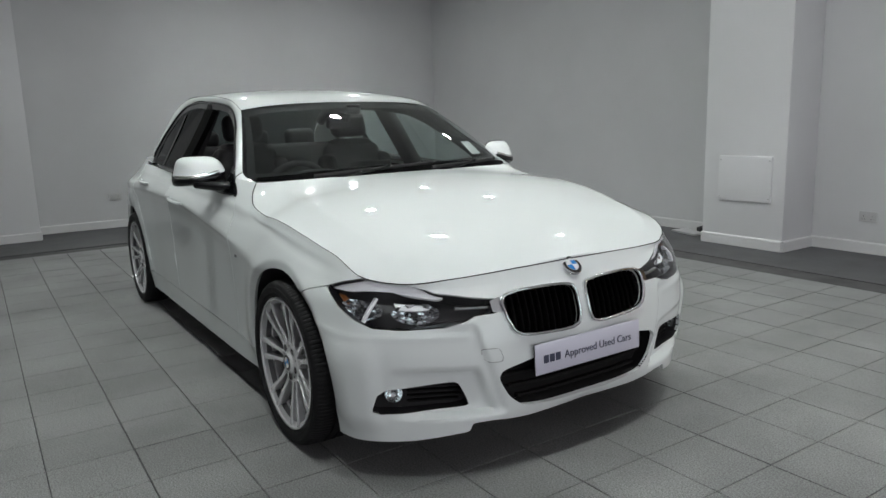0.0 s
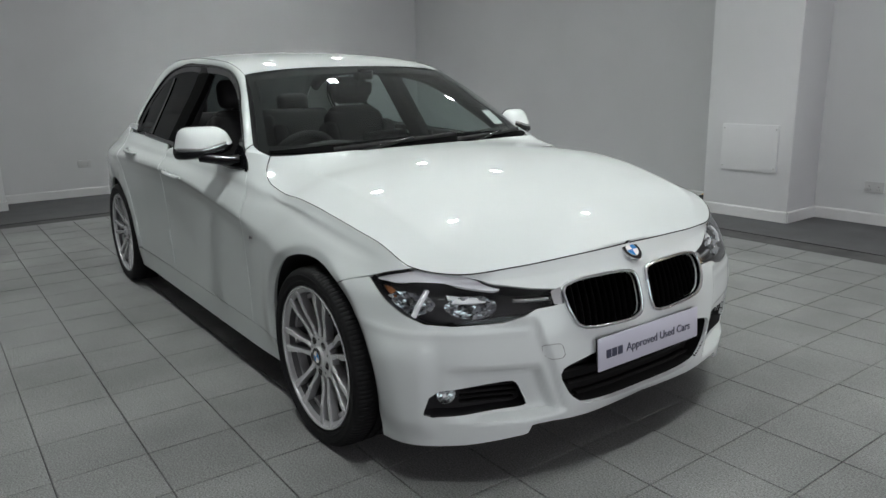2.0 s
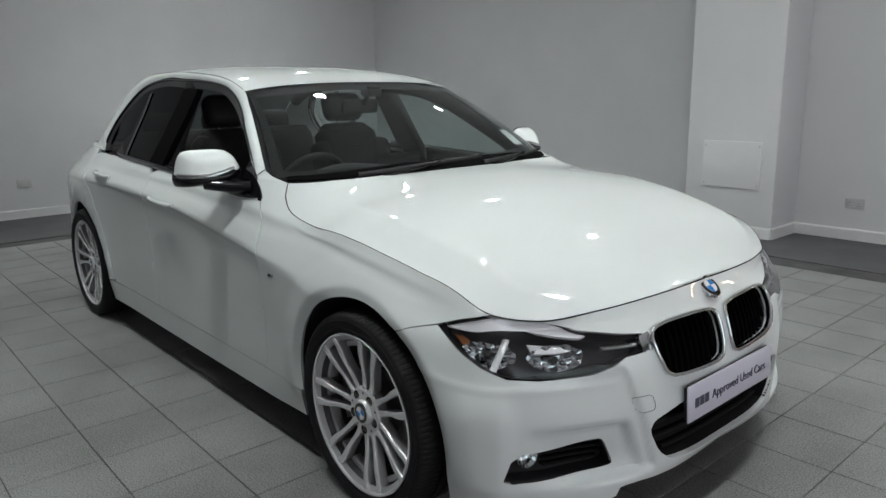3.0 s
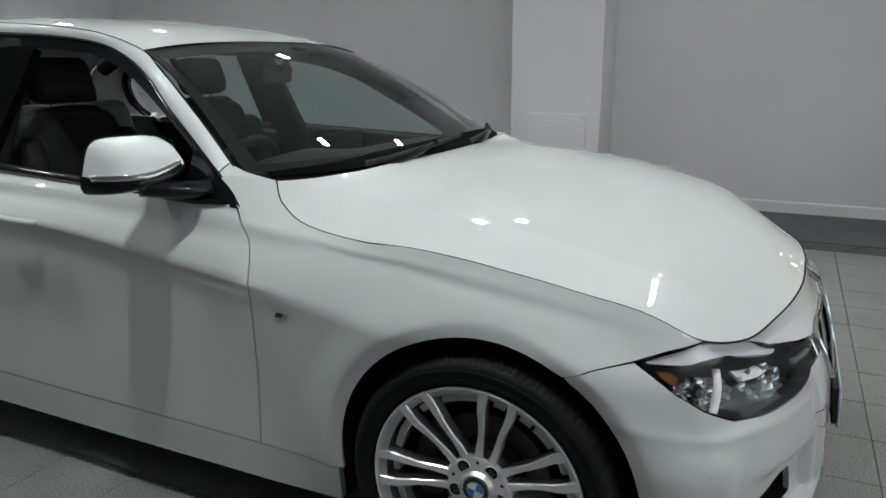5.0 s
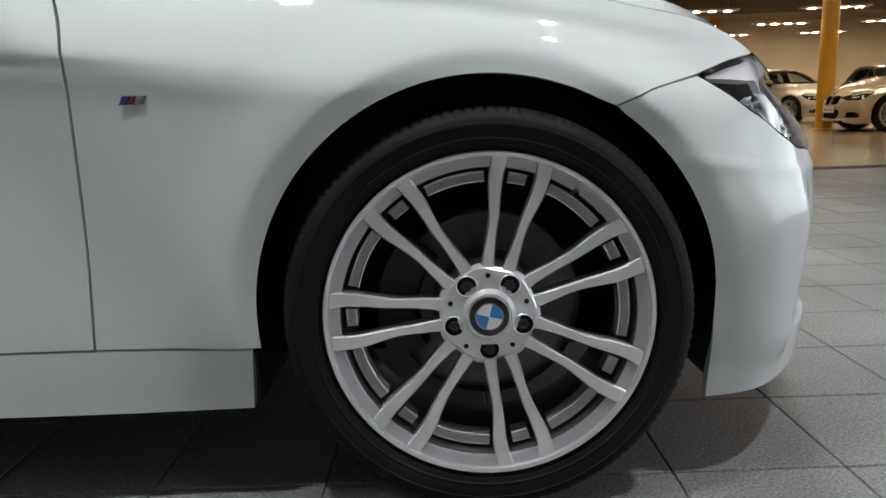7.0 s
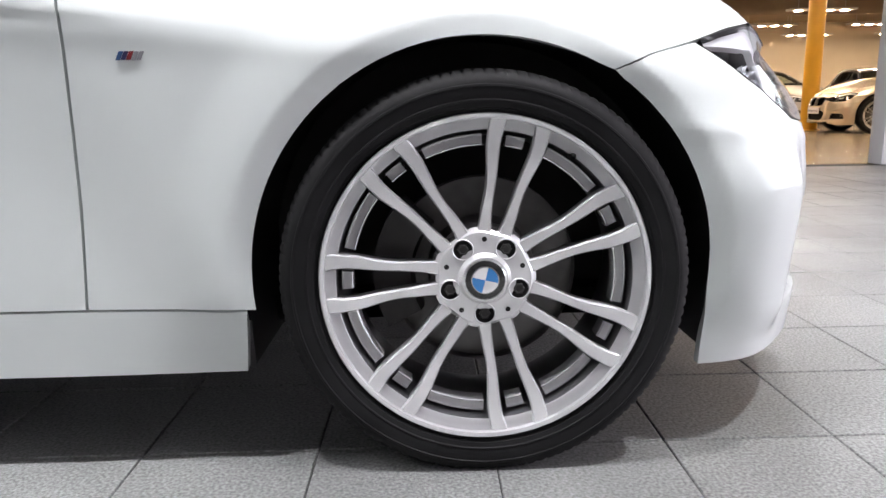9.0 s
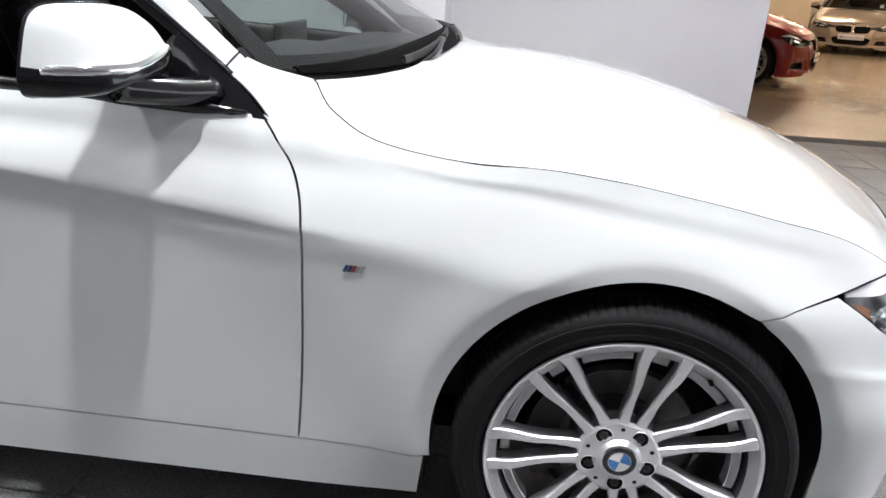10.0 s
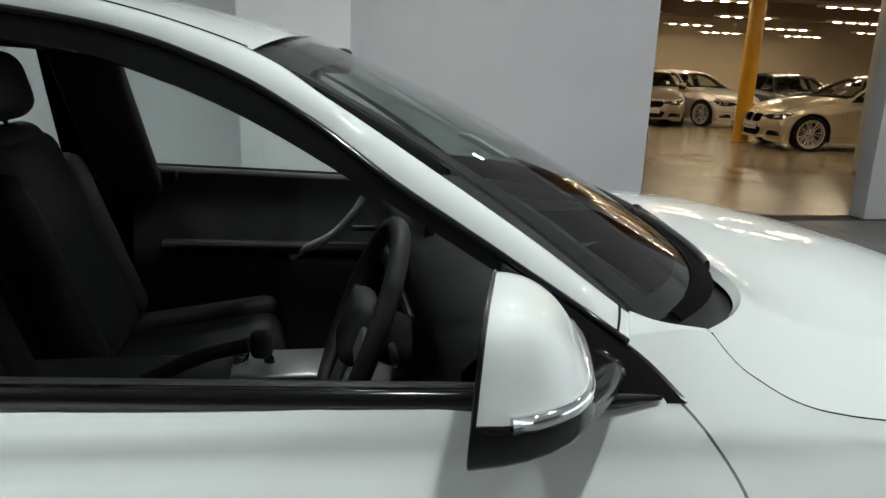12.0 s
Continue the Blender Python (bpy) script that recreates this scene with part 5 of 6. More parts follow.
    for y0, ln in ((-0.50, 0.62), (0.10, 0.50)):
        a = np.linspace((y0 + 0.742) / 1.484, (y0 + ln + 0.742) / 1.484, 16)
        p = screen_surface(a, np.linspace(-0.01, 0.045, 16)) + np.array([0.012, 0, 0.006])
        v, f = sweep(p, [(-0.006, -0.008), (0.006, -0.008), (0.003, 0.007), (-0.003, 0.007)])
        blade = link("wiper", v, f, PLASTIC, car, "black wiper arm and blade")
        p2 = spline([tuple(p[9] + np.array([0.004, 0, 0.004])), tuple(p[4] + np.array([0.012, 0, -0.012])), tuple(p[1] + np.array([0.004, 0.0, -0.022]))], 12)
        v, f = sweep(p2, [(-0.009, -0.005), (0.009, -0.005), (0.006, 0.006), (-0.006, 0.006)])
        link("wiper_arm", v, f, TRIM, blade)
    # underbody
    part("floor_pan", box((3.6, 1.30, 0.06), (-1.45, 0, 0.215), 0.02), GAP, car)
    part("engine_bay", box((0.85, 1.0, 0.40), (0.08, 0, 0.42), 0.02), GAP, car)
    part("bulkhead", box((0.06, 1.45, 0.62), (-0.52, 0, 0.56), 0.02), GAP, car)
    part("rear_bulkhead", box((0.10, 1.40, 0.55), (-2.65, 0, 0.55), 0.02), GAP, car)
    part("undertray", box((0.45, 0.84, 0.02), (0.36, 0, 0.21), 0.005), GAP, car)
    cabin_parts(car)
    return car


def cabin_parts(car):
    """Seats, dashboard, steering wheel and trim seen through the glass."""
    for y in (-0.37, 0.37):
        seat(car, y)
    bench = part("rear_seat", box((0.50, 1.25, 0.20), (-2.38, 0, 0.48), 0.06, 4), LEATHER, car, "black leather rear bench", angle=60)
    bm = box((0.16, 1.26, 0.62), (0, 0, 0), 0.06, 4)
    bmesh.ops.transform(bm, matrix=pose(-2.64, 0, 0.76, 0, -22, 0), verts=bm.verts)
    part("rear_backrest", bm, LEATHER, bench, angle=60)
    for y in (-0.38, 0.0, 0.38):
        part("rear_headrest", box((0.10, 0.24, 0.13), (-2.78, y, 1.10), 0.045, 4), LEATHER, bench, angle=60)
    part("parcel_shelf", box((0.50, 1.20, 0.02), (-2.98, 0, 1.01), 0.006), FABRIC, car)
    # dashboard: a section carried across the car
    sec = [(-0.58, 0.925), (-0.65, 0.955), (-0.78, 0.955), (-0.90, 0.925), (-0.935, 0.89), (-0.925, 0.80), (-0.94, 0.72), (-0.90, 0.60), (-0.80, 0.50), (-0.55, 0.50)]
    ys = np.linspace(-0.67, 0.67, 30)
    vv = [(x - 0.03 * math.exp(-((y + 0.37) / 0.2) ** 2) * (z > 0.8), y, z + (0.03 * math.exp(-((y + 0.37) / 0.18) ** 2) if z > 0.9 and x < -0.6 else 0) - 0.02 * abs(y / 0.71) ** 3) for y in ys for x, z in sec]
    m = len(sec)
    ff = [(i * m + j, (i + 1) * m + j, (i + 1) * m + j + 1, i * m + j + 1) for i in range(29) for j in range(m - 1)]
    dash = link("dashboard", vv, ff, LEATHER, car, "black soft-touch dashboard")
    dash.data.set_sharp_from_angle(angle=radians(60))
    part("trim_strip", box((0.012, 1.0, 0.03), (-0.938, 0.15, 0.765), 0.004), GREYTRIM, dash)
    part("display", box((0.02, 0.25, 0.09), (-0.90, 0.0, 0.955), 0.006), TRIM, dash, "centre display screen")
    # steering wheel
    hub = Vector((-1.06, -0.37, 0.835))
    t = pose(*hub, 0, -68, 0)
    v, f = [], []
    for i in range(48):
        a = 2 * math.pi * i / 48
        for j in range(12):
            b = 2 * math.pi * j / 12
            r = 0.182 + 0.0165 * math.cos(b)
            v.append(t @ Vector((r * math.cos(a), r * math.sin(a), 0.0165 * math.sin(b))))
    f = [(i * 12 + j, ((i + 1) % 48) * 12 + j, ((i + 1) % 48) * 12 + (j + 1) % 12, i * 12 + (j + 1) % 12) for i in range(48) for j in range(12)]
    wheel = link("steering_wheel", v, f, LEATHER, car, "black leather three-spoke steering wheel")
    bm = box((0.11, 0.14, 0.05), (0, 0, 0), 0.022, 3)
    bmesh.ops.transform(bm, matrix=t, verts=bm.verts)
    part("wheel_boss", bm, LEATHER, wheel, angle=60)
    for a in (90, -90, 180):
        bm = box((0.14, 0.045 if abs(a) == 90 else 0.06, 0.012), (0.11, 0, 0.0), 0.005, 2)
        bmesh.ops.transform(bm, matrix=t @ pose(0, 0, 0, 0, 0, a), verts=bm.verts)
        part("wheel_spoke", bm, GREYTRIM, wheel, angle=50)
    v, f = sweep([tuple(t @ Vector((0, 0, 0))), tuple(t @ Vector((0, 0, -0.22)))], ring(0.045, 16), (0, 1, 0))
    link("steering_column", v, f, PLASTIC, wheel)
    for k in (-1, 1):
        v, f = sweep([tuple(t @ Vector((0.0, k * 0.04, -0.06))), tuple(t @ Vector((0.01, k * 0.15, -0.05)))], ring(0.007, 8), (0, 0, 1))
        link("column_stalk", v, f, PLASTIC, wheel)
    console = part("centre_console", box((0.95, 0.22, 0.22), (-1.35, 0, 0.50), 0.03, 3), PLASTIC, car, "black centre console", angle=60)
    part("console_trim", box((0.24, 0.15, 0.012), (-1.20, 0.0, 0.616), 0.005, 2), GREYTRIM, console, angle=50)
    v, f = sweep(spline([(-1.235, 0, 0.60), (-1.24, 0, 0.63), (-1.25, 0, 0.65)], 8), ring(0.012, 10), (1, 0, 0))
    lever = link("gear_lever", v, f, TRIM, console)
    part("gear_knob", box((0.05, 0.042, 0.065), (-1.255, 0, 0.665), 0.018, 4), LEATHER, console, angle=60)
    v, f = sweep(spline([(-1.50, -0.03, 0.60), (-1.36, -0.03, 0.66), (-1.28, -0.03, 0.675)], 10), ring(0.017, 12), (0, 0, 1))
    link("handbrake", v, f, LEATHER, console)
    v, f = lathe([(0.018, 0.0), (0.018, 0.02), (0.014, 0.024), (0.0, 0.024)], 20, "z")
    link("control_dial", [(p[0] - 1.30, p[1] - 0.0, p[2] + 0.622) for p in v], f, CHROME, console)
    for hand in (-1, 1):
        def card(a, b):
            x = -0.66 - 1.03 * a
            return np.stack([x, hand * (0.76 - 0.05 * ease(0.35, 0.0, np.abs(b - 0.55)) - 0.02 * (1 - b)), 0.32 + (belt_z(-x) - 0.32) * b], 1)
        c = grid("door_card", card, 20, 20, LEATHER, car, "black door trim panel")
        pts = [(-0.80 - 0.80 * t_, hand * 0.70, 0.70 + 0.02 * t_) for t_ in np.linspace(0, 1, 12)]
        v, f = sweep(pts, [(-0.02, -0.015), (0.02, -0.015), (0.02, 0.012), (-0.02, 0.012)])
        link("armrest", v, f, LEATHER, c)
        v, f = sweep(spline([(-1.215, hand * 0.705, 0.675), (-1.19, hand * 0.690, 0.695), (-1.082, hand * 0.688, 0.750), (-1.01, hand * 0.692, 0.825), (-0.985, hand * 0.705, 0.86)], 16), ring(0.013, 10, 0.7), (0, 1, 0))
        link("door_pull", v, f, GREYTRIM, c, "grey diagonal door pull")
        part("inner_handle", box((0.09, 0.012, 0.02), (-0.98, hand * 0.705, 0.765), 0.005, 2), CHROME, c)
        v, f = lathe([(0.0045, 0.0), (0.0045, 0.022), (0.003, 0.026), (0.0, 0.026)], 10, "z")
        link("lock_pin", [(p[0] - 1.56, p[1] + hand * 0.755, p[2] + 0.905) for p in v], f, PLASTIC, c)
        bm = box((0.13 if hand < 0 else 0.18, 0.06, 0.62), (0, 0, 0), 0.025, 3)
        bmesh.ops.transform(bm, matrix=pose(-1.79 if hand < 0 else -1.72, hand * 0.675, 1.08, hand * 26, 0, 0) @ pose(0, 0, 0, 0, -7, 0), verts=bm.verts)
        part("inner_pillar", bm, FABRIC, car, angle=60)
        # inner pillar trims that line the screen and roof
        low_ = 1 if hand > 0 else 0
        q = [(x, hand * (abs(y) - 0.004 - 0.02 * low_), z - 0.036 - 0.026 * low_) for x, y, z in rail_in(np.linspace(0.05, 0.8, 40))]
        v, f = sweep(q, ring(0.020 + 0.020 * low_, 12, 0.9), (0, 1, 0))
        link("pillar_trim", v, f, FABRIC, car)
    # rear-view mirror and screen sticker
    stalk = [(-1.12, 0.0, 1.27), (-1.135, 0.0, 1.235), (-1.16, 0.0, 1.215)]
    v, f = sweep(spline(stalk, 8), ring(0.012, 10), (1, 0, 0))
    rv = link("rear_view_mirror", v, f, PLASTIC, car, "black interior rear-view mirror")
    bm = box((0.035, 0.235, 0.068), (0, 0, 0), 0.016, 4)
    bmesh.ops.transform(bm, matrix=pose(-1.175, -0.01, 1.205, 0, 8, 12), verts=bm.verts)
    part("mirror_housing", bm, PLASTIC, rv, angle=60)
    part("sensor_cover", box((0.07, 0.09, 0.05), (-1.09, 0.0, 1.275), 0.015, 3), PLASTIC, rv, angle=60)
    def note(a, b):
        return screen_surface(0.812 + 0.055 * a + 0.022 * b, 0.13 + 0.17 * b) - np.array([0.002, 0, 0.003])
    grid("windscreen_notice", note, 6, 6, PAPER, car, "small white paper notice inside the windscreen")


def settle(car):
    """The cabin sits a little proud of the front wings."""
    for o in car.children_recursive:
        if o.type != "MESH" or o.matrix_basis != Matrix.Identity(4):
            continue
        n = len(o.data.vertices)
        c = np.empty(n * 3)
        o.data.vertices.foreach_get("co", c)
        c = c.reshape(-1, 3)
        w = ease(0.62, 0.90, c[:, 2]) * ease(0.35, -0.30, c[:, 0])
        if w.max() > 0:
            c[:, 2] += 0.012 * w
            if not o.name.startswith(("door_mirror", "mirror_", "indicator")):
                c[:, 1] *= 1 - 0.03 * ease(0.95, 1.25, c[:, 2])
            o.data.vertices.foreach_set("co", c.ravel())
            o.data.update()


main_car = build_car()
settle(main_car)


# ---- the showroom ----
WALL = material("wall_paint", (0.575, 0.58, 0.585), 0.75, vary=0.03, scale=1.2, bump=0.25, bump_scale=60)
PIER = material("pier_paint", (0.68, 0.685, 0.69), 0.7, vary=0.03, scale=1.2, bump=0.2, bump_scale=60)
WALL_DARK = material("dark_wall_paint", (0.42, 0.42, 0.43), 0.7, vary=0.05, scale=1.2)
SKIRT = material("skirting_paint", (0.64, 0.64, 0.64), 0.4, vary=0.03, scale=3)
CEIL = material("ceiling_paint", (0.74, 0.74, 0.73), 0.8, vary=0.02, scale=2)
TILE = material("floor_tile", (0.20, 0.204, 0.20), 0.52, spec=0.35, vary=0.24, scale=1.6, grain=0.46, fine=110, bump=0.4, bump_scale=260, island=0.05, placed=True)
GROUT = material("grout", (0.065, 0.065, 0.065), 0.9, vary=0.3, scale=6)
MAT_FLOOR = material("dark_carpet_strip", (0.085, 0.085, 0.088), 0.85, vary=0.15, scale=3, bump=0.4, bump_scale=300)
HALL_FLOOR = material("polished_concrete", (0.30, 0.24, 0.17), 0.22, vary=0.12, scale=0.8, grain=0.08)
HALL_WALL = material("cream_wall", (0.70, 0.62, 0.50), 0.8, vary=0.05, scale=0.8)
HALL_CEIL = material("hall_ceiling", (0.28, 0.22, 0.16), 0.9, vary=0.1, scale=1)
YELLOW = material("yellow_post_paint", (0.62, 0.33, 0.02), 0.4, vary=0.06, scale=4)
SOCKET = material("socket_plastic", (0.50, 0.50, 0.50), 0.35)
METAL_FACE = material("socket_metal", (0.5, 0.5, 0.5), 0.3, metal=0.9)
SPOT = glowing("lamp_glow", (0.955, 1.0, 0.995), 240)
TUBE = glowing("tube_glow", (1.0, 0.79, 0.52), 90)
CHAMPAGNE = material("champagne_paint", (0.62, 0.55, 0.44), 0.3, metal=0.5, coat=1.0)


def slab(name, lo, hi, mat, bevel=0.0, label="", category="", kind="structure", parent=None):
    lo, hi = np.array(lo, float), np.array(hi, float)
    ob = part(name, box(tuple(hi - lo), tuple((lo + hi) / 2), bevel), mat, parent, angle=40)
    if parent is None:
        tagged(ob, label, category, "", kind)
    return ob


X0, X1, Y0, Y1, TOP = -7.05, 6.5, -8.0, 4.39, 3.0
GATE0, GATE1 = 1.716, 4.02                          # the opening to the hall
slab("wall_north", (X0 - 0.2, Y1, 0), (-1.302, Y1 + 0.20, TOP), WALL, 0, "pale grey painted showroom wall", "wall")
# east of the pier the same wall takes PIER's lighter tone
slab("wall_north_light", (-1.300, Y1, 0), (GATE0, Y1 + 0.20, TOP), PIER, 0.004, "showroom wall beside the pier, lighter than the stretch west of it", "wall")
slab("wall_north_far", (GATE1, Y1, 0), (X1 + 0.2, Y1 + 0.20, TOP), WALL, 0.004, "pale grey painted showroom wall", "wall")
slab("wall_head", (GATE0 + 0.002, Y1, 2.72), (GATE1 - 0.002, Y1 + 0.20, TOP), WALL, 0, "pale grey lintel over the opening", "wall")
slab("wall_west", (X0 - 0.2, Y0, 0), (X0, Y1 - 0.002, TOP), WALL, 0, "pale grey painted showroom wall", "wall")
slab("wall_south", (X0 - 0.2, Y0 - 0.2, 0), (X1 + 0.2, Y0, TOP), WALL_DARK, 0, "mid grey painted showroom wall", "wall")
for name, lo, hi in (("wall_east", (X1, Y0, 0), (X1 + 0.2, -4.0, TOP)), ("wall_east_near", (X1, 3.0, 0), (X1 + 0.2, Y1 - 0.002, TOP)),
                     ("wall_east_sill", (X1, -3.998, 0), (X1 + 0.2, 2.998, 0.28)), ("wall_east_head", (X1, -3.998, 2.62), (X1 + 0.2, 2.998, TOP))):
    slab(name, lo, hi, WALL, 0, "pale grey painted showroom wall round the window", "wall")
window = new("window_1")
tagged(window, "wide showroom window with pale metal frame", "window", "", "structure")
for y in (-3.97, -1.66, 0.65, 2.97):
    slab("window_frame", (X1 + 0.05, y - 0.03, 0.28), (X1 + 0.13, y + 0.03, 2.62), SKIRT, 0.004, parent=window)
for z in (0.31, 2.59):
    slab("window_rail", (X1 + 0.052, -3.94, z - 0.03), (X1 + 0.128, 2.94, z + 0.03), SKIRT, 0.004, parent=window)
for y in (-3.94, -1.63, 0.68):
    glass_sheet(slab("pane", (X1 + 0.087, y, 0.34), (X1 + 0.093, y + 2.25, 2.56), SIDEGLASS, parent=window))
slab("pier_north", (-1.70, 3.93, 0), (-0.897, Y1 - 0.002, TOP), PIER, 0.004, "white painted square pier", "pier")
slab("pier_west", (X0 + 0.002, -3.4, 0), (-6.55, -1.234, TOP), PIER, 0.004, "white painted square pier", "pier")
slab("ceiling", (X0, Y0, TOP), (X1, Y1, TOP + 0.15), CEIL, 0, "white suspended ceiling", "ceiling")


def skirting(path):
    for (x0, y0), (x1, y1) in zip(path[:-1], path[1:]):
        d = Vector((x1 - x0, y1 - y0, 0))
        n = Vector((d.y, -d.x, 0)).normalized()
        v, f = sweep([(x0, y0, 0), (x1, y1, 0)], [(0.0, 0.0), (0.015, 0.0), (0.015, 0.085), (0.010, 0.094), (0.0, 0.097)])
        tagged(link("baseboard", v, f, SKIRT, None, "white painted skirting board", False), "white painted skirting board", "skirting", "skirting boards", "structure")


skirting([(X0, Y1), (-1.70, Y1)])
skirting([(-1.70, Y1), (-1.70, 3.93), (-0.897, 3.93), (-0.897, Y1), (GATE0, Y1)])
skirting([(X0, -1.234), (X0, Y1)])
skirting([(X0, Y0), (X0, -3.4), (-6.55, -3.4), (-6.55, -1.234), (X0, -1.234)])


def wall_socket(at, out, wide=0.146, tall=0.086):
    """A double socket on a wall."""
    s = part("wall_socket", box((wide, 0.012, tall), (0, 0, 0), 0.004, 2), SOCKET, None, angle=40)
    tagged(s, "white double electric wall socket", "socket", "wall sockets")
    for k in (-1, 1):
        for dx, dz, w, h in ((0, 0.012, 0.004, 0.009), (-0.011, -0.012, 0.007, 0.004), (0.011, -0.012, 0.007, 0.004)):
            part("socket_slot", box((w, 0.002, h), (k * 0.036 + dx, -0.0065, dz - 0.008), 0), GAP, s)
        part("rocker", box((0.012, 0.004, 0.018), (k * 0.014, -0.007, 0.024), 0.0015, 2), SOCKET, s)
    s.matrix_basis = Matrix.Translation(at) @ Vector(out).to_track_quat("-Y", "Z").to_matrix().to_4x4()
    return s


wall_socket((X0 + 0.006, -0.352, 0.378), (1, 0, 0))
wall_socket((-0.424, Y1 - 0.006, 0.311), (0, -1, 0))
hatch = part("access_panel", box((0.52, 0.025, 0.400), (0, 0, 0), 0.004, 2), PIER, None, angle=40)
tagged(hatch, "white flush access panel on the pier", "panel")
hatch.matrix_basis = pose(-1.275, 3.923, 0.614)
for dx, dz in ((-0.24, -0.165), (0.24, -0.165), (-0.24, 0.165), (0.24, 0.165)):
    v, f = lathe([(0.008, -0.013), (0.007, -0.016), (0.0, -0.0165)], 14)
    link("panel_screw", [(p[0] + dx, p[1], p[2] + dz) for p in v], f, METAL_FACE, hatch)

board = part("loose_board", box((0.34, 0.16, 0.018), (0, 0, 0), 0.003), SOCKET, None)
tagged(board, "loose grey board lying on the floor by the wall", "board")
board.matrix_basis = pose(-2.06, 4.20, 0.012, 0, 0, -14)
v, f = sweep(spline([(-2.01, 4.27, 0.03), (-1.93, 4.31, 0.06), (-1.84, 4.30, 0.035), (-1.77, 4.25, 0.03)], 20), ring(0.028, 10), (0, 0, 1))
tagged(link("cable_bundle", v, f, PLASTIC), "black cable bundle lying at the foot of the wall", "cable")
v, f = sweep(spline([(-1.97, 4.31, 0.075), (-1.89, 4.33, 0.095), (-1.81, 4.32, 0.07)], 14), ring(0.012, 8), (0, 0, 1))
tagged(link("yellow_strap", v, f, YELLOW), "yellow strap on the black cable bundle", "strap")

# floor bed and dark border
slab("floor", (X0, Y0, -0.12), (X1, Y1 + 0.2, -0.006), GROUT, 0, "grey stone tile floor with dark joints", "floor")
floor = bpy.data.objects["floor"]
slab("floor_border_north", (-5.645, 3.37, -0.006), (1.70, Y1, 0.001), MAT_FLOOR, 0, "dark grey floor border along the wall", "floor border")
slab("floor_border_west", (X0, Y0, -0.006), (-5.65, Y1, 0.001), MAT_FLOOR, 0, "dark grey floor border along the wall", "floor border")

# ---- the hall beyond ----
HX0, HX1, HY1, HTOP = -6.0, 24.0, 26.0, 3.5
slab("hall_floor", (HX0, Y1 + 0.2, -0.12), (HX1, HY1, 0.0), HALL_FLOOR, 0, "polished brown concrete hall floor", "floor")
slab("hall_wall_north", (HX0, HY1, 0), (HX1, HY1 + 0.2, HTOP), HALL_WALL, 0, "cream hall wall", "wall")
slab("hall_wall_east", (HX1, Y1 + 0.2, 0), (HX1 + 0.2, HY1, HTOP), HALL_WALL, 0, "cream hall wall", "wall")
slab("hall_wall_west", (HX0 - 0.2, Y1 + 0.2, 0), (HX0, HY1, HTOP), HALL_WALL, 0, "cream hall wall", "wall")
slab("hall_wall_south", (X1 + 0.2, Y1, 0), (HX1, Y1 + 0.2, HTOP), HALL_WALL, 0, "cream hall wall", "wall")
slab("hall_parapet", (HX0, Y1 + 0.0, TOP + 0.15), (X1 + 0.2, Y1 + 0.2, HTOP), HALL_WALL, 0, "cream hall wall above the opening", "wall")
slab("hall_ceiling", (HX0, Y1 + 0.2, HTOP), (HX1, HY1, HTOP + 0.15), HALL_CEIL, 0, "brown hall ceiling", "ceiling")


def post(x, y):
    v, f = lathe([(0.21, 0.0), (0.21, 0.012), (0.165, 0.012), (0.155, 0.02), (0.155, HTOP)], 24, "z")
    p = link("steel_post", [(a + x, b + y, c) for a, b, c in v], f, YELLOW)
    p.data.set_sharp_from_angle(angle=radians(40))
    tagged(p, "yellow painted round steel post", "post", "yellow posts")


post(7.5, 12.15)
post(9.0, 22.0)


def strip_light(x, y):
    """A hanging white tray with four warm spots."""
    s = new("strip_light")
    tagged(s, "hanging white light tray with four warm spots", "lamp", "hall light trays")
    part("tray", box((1.7, 0.30, 0.05), (0, 0, 0.045), 0.01), SKIRT, s)
    for k in range(4):
        part("spot", box((0.15, 0.12, 0.012), (-0.60 + 0.4 * k, 0, 0.014), 0.004), TUBE, s)
    for k in (-1, 1):
        v, f = sweep([(k * 0.6, 0, 0.06), (k * 0.6, 0, HTOP - 2.78)], ring(0.006, 6), (1, 0, 0))
        link("hanger", v, f, METAL_FACE, s)
    s.matrix_basis = pose(x, y, 2.78)
    return s


first = strip_light(3.4, 9.5)
for j, y in enumerate((9.5, 13.0, 16.6, 20.2, 23.5)):
    for i in range(5):
        if (i, j) != (0, 0):
            copy_thing(first, pose(3.4 + 3.3 * i + 0.35 * (j % 2), y, 2.78))
for y in (14.0, 19.3):
    tagged(slab("ceiling_beam", (HX0, y, 3.02), (HX1, y + 0.3, HTOP), HALL_CEIL, 0.01), "brown painted ceiling beam", "beam", "", "structure")
slab("hall_pillar", (6.62, 7.52, 0), (6.90, 7.8, HTOP), SKIRT, 0.01, "white painted square pillar", "pillar")

# parked cars in the hall
def parked(x, y, turn, paint, label, scale=1.0):
    c = copy_thing(main_car, pose(x, y, 0, 0, 0, turn))
    tagged(c, label, "car", "parked cars")
    for o in c.children_recursive:
        for sl in o.material_slots:
            if sl.material == PAINT:
                sl.link = "OBJECT"
                sl.material = paint
    return c


parked(3.12, 9.0, -26, RED, "glossy red saloon car parked in the hall")
parked(7.2, 16.0, -112, BRONZE, "bronze silver saloon car parked in a row")
parked(9.43, 16.1, -72, SILVER, "silver saloon car parked in a row")
parked(7.79, 11.06, 171, CHAMPAGNE, "pale champagne car parked beside the yellow post")
parked(4.6, 17.5, -80, DARKBLUE, "dark blue saloon car parked behind the red one")
parked(11.9, 16.0, -100, DARKBLUE, "dark blue car parked in a row")
parked(10.2, 21.5, -90, SILVER, "silver car parked at the back of the hall")

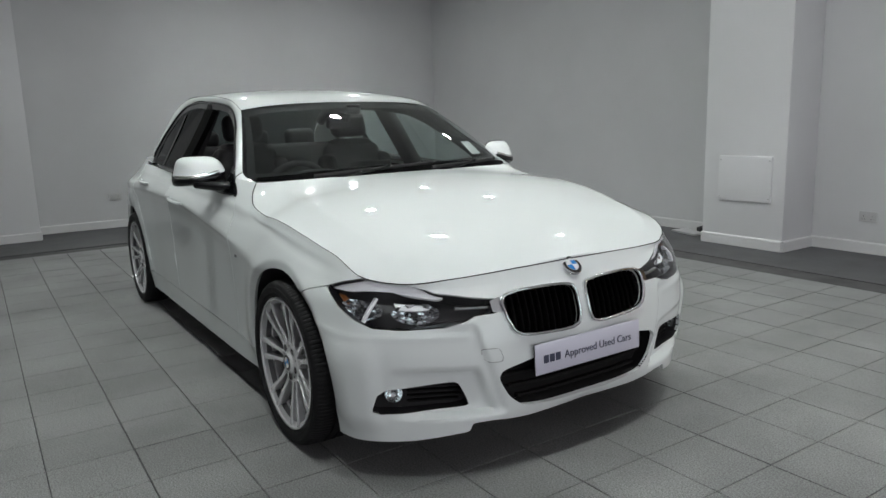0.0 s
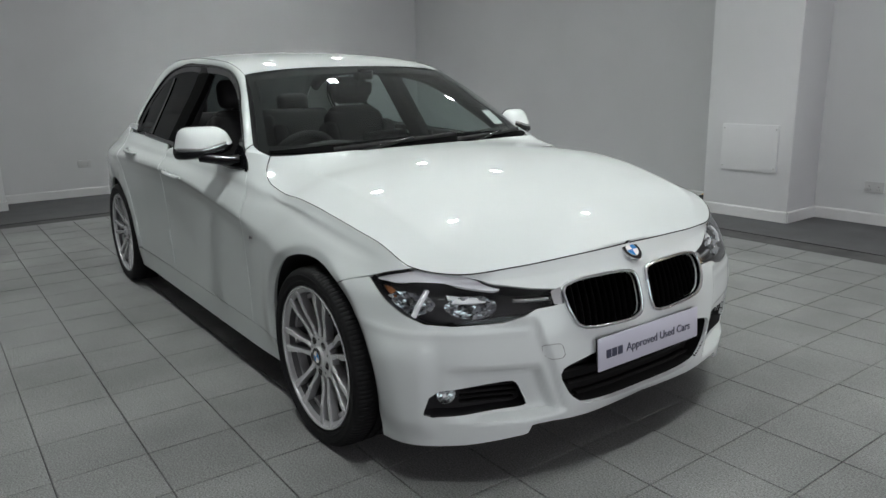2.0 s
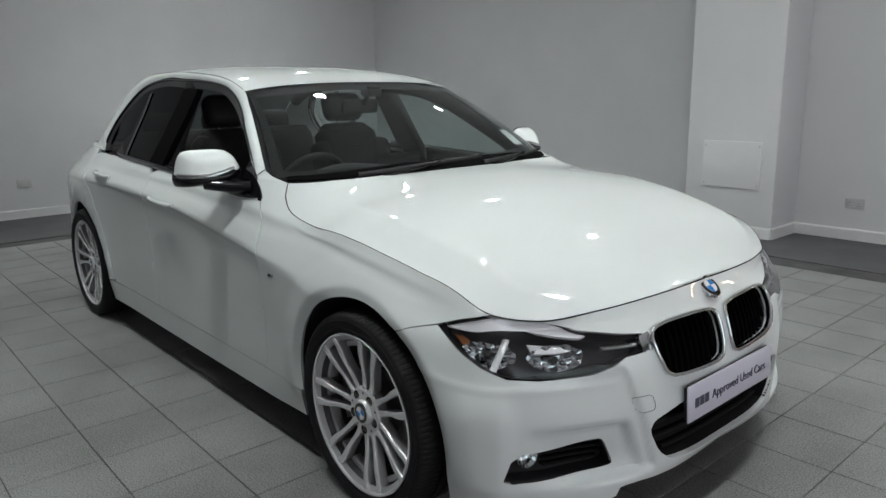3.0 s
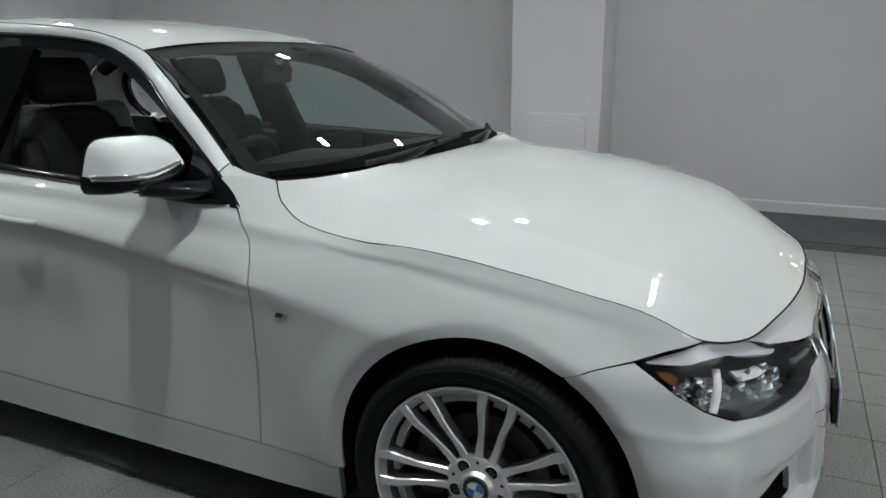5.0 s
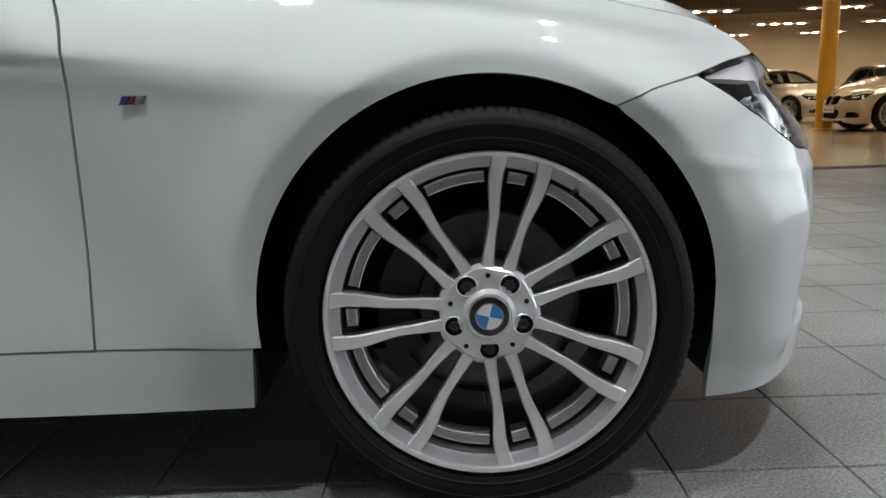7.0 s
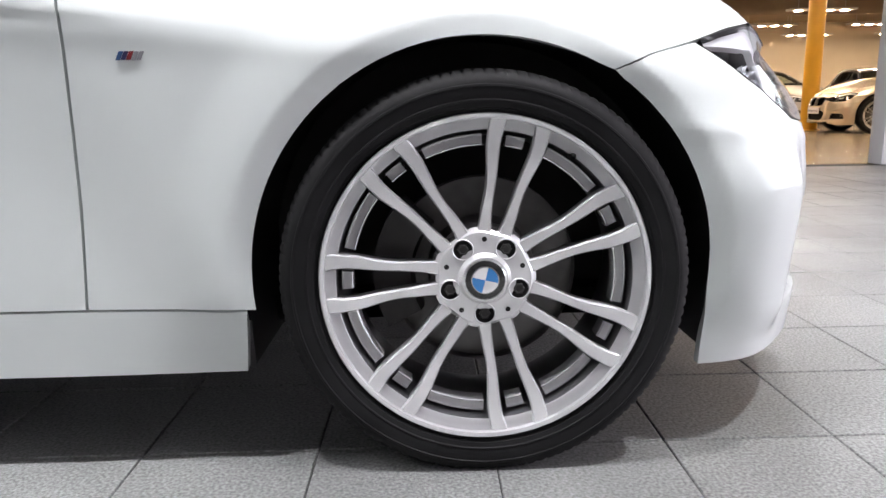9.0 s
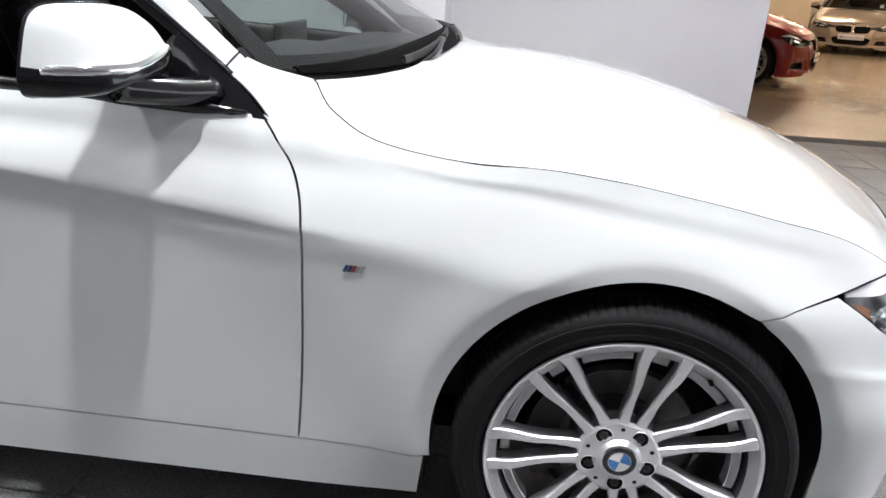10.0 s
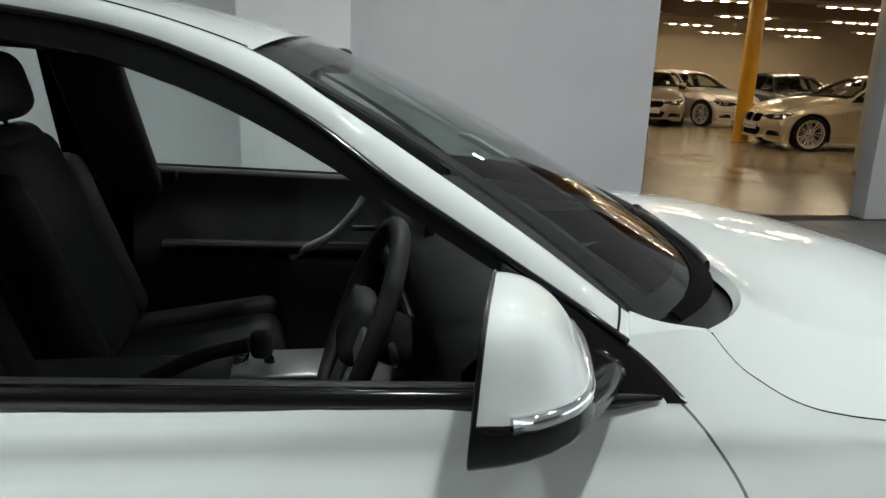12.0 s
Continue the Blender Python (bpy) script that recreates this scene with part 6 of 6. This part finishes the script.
# ---- showroom lamps ----
def downlight(x, y):
    d = new("downlight")
    tagged(d, "square recessed ceiling downlight", "lamp", "ceiling downlights")
    bm = box((0.16, 0.16, 0.008), (0, 0, -0.004), 0.002)
    part("bezel", bm, METAL_FACE, d)
    part("diffuser", box((0.105, 0.105, 0.006), (0, 0, -0.007), 0.002), SPOT, d)
    d.matrix_basis = pose(x, y, TOP)
    return d


lamp_one = None
for x, y in LAMPS:
    if lamp_one is None:
        lamp_one = downlight(x, y)
    else:
        copy_thing(lamp_one, pose(x, y, TOP))

# ---- floor tiles ----
PITCH, JOINT = 0.302, 0.0032
tile_mesh = bpy.data.meshes.new("tile")
bm = box((PITCH - 0.0024, PITCH - 0.0042, 0.012), (0, 0, -0.006), 0.0018, 1)
bm.to_mesh(tile_mesh)
bm.free()
tile_mesh.materials.append(TILE)
rest_v, rest_f = [], []
count = 0
nx0, nx1 = math.ceil((-5.62 + 0.285) / PITCH), math.floor((X1 + 0.285) / PITCH)
ny0, ny1 = math.ceil((Y0 + 1.406) / PITCH), math.floor((4.50 + 1.406) / PITCH) - 1
rnd = random.Random(4)
for i in range(nx0, nx1):
    for j in range(ny0, ny1 + 1):
        cx, cy = -0.285 + PITCH * (i + 0.5), -1.406 + PITCH * (j + 0.5)
        if cx > X1 - 0.15 or (cy > 3.37 - 0.15 and cx < 1.80):
            continue
        near = -2.9 < cx < 2.1 and -1.9 < cy < 1.75
        dz = rnd.uniform(-0.0006, 0.0006)
        if near and not (-2.2 < cx < -0.5 and -0.4 < cy < 0.9) and count < 300 and not (-2.9 < cx < -0.4 and cy > 0.9):
            t = new("tile", tile_mesh)
            t.parent = floor
            t.location = (cx, cy, dz)
            count += 1
        else:
            h = (PITCH - JOINT) / 2
            k = len(rest_v)
            for sx, sy, z, e in ((-1, -1, dz, 0.0018), (1, -1, dz, 0.0018), (1, 1, dz, 0.0018), (-1, 1, dz, 0.0018), (-1, -1, -0.010, 0), (1, -1, -0.010, 0), (1, 1, -0.010, 0), (-1, 1, -0.010, 0)):
                rest_v.append((cx + sx * (h - e), cy + sy * (h - e), z))
            rest_f += [(k, k + 1, k + 2, k + 3), (k, k + 4, k + 5, k + 1), (k + 1, k + 5, k + 6, k + 2), (k + 2, k + 6, k + 7, k + 3), (k + 3, k + 7, k + 4, k)]
tagged(link("tile_field", rest_v, rest_f, TILE, floor, "", False), kind="stuff")
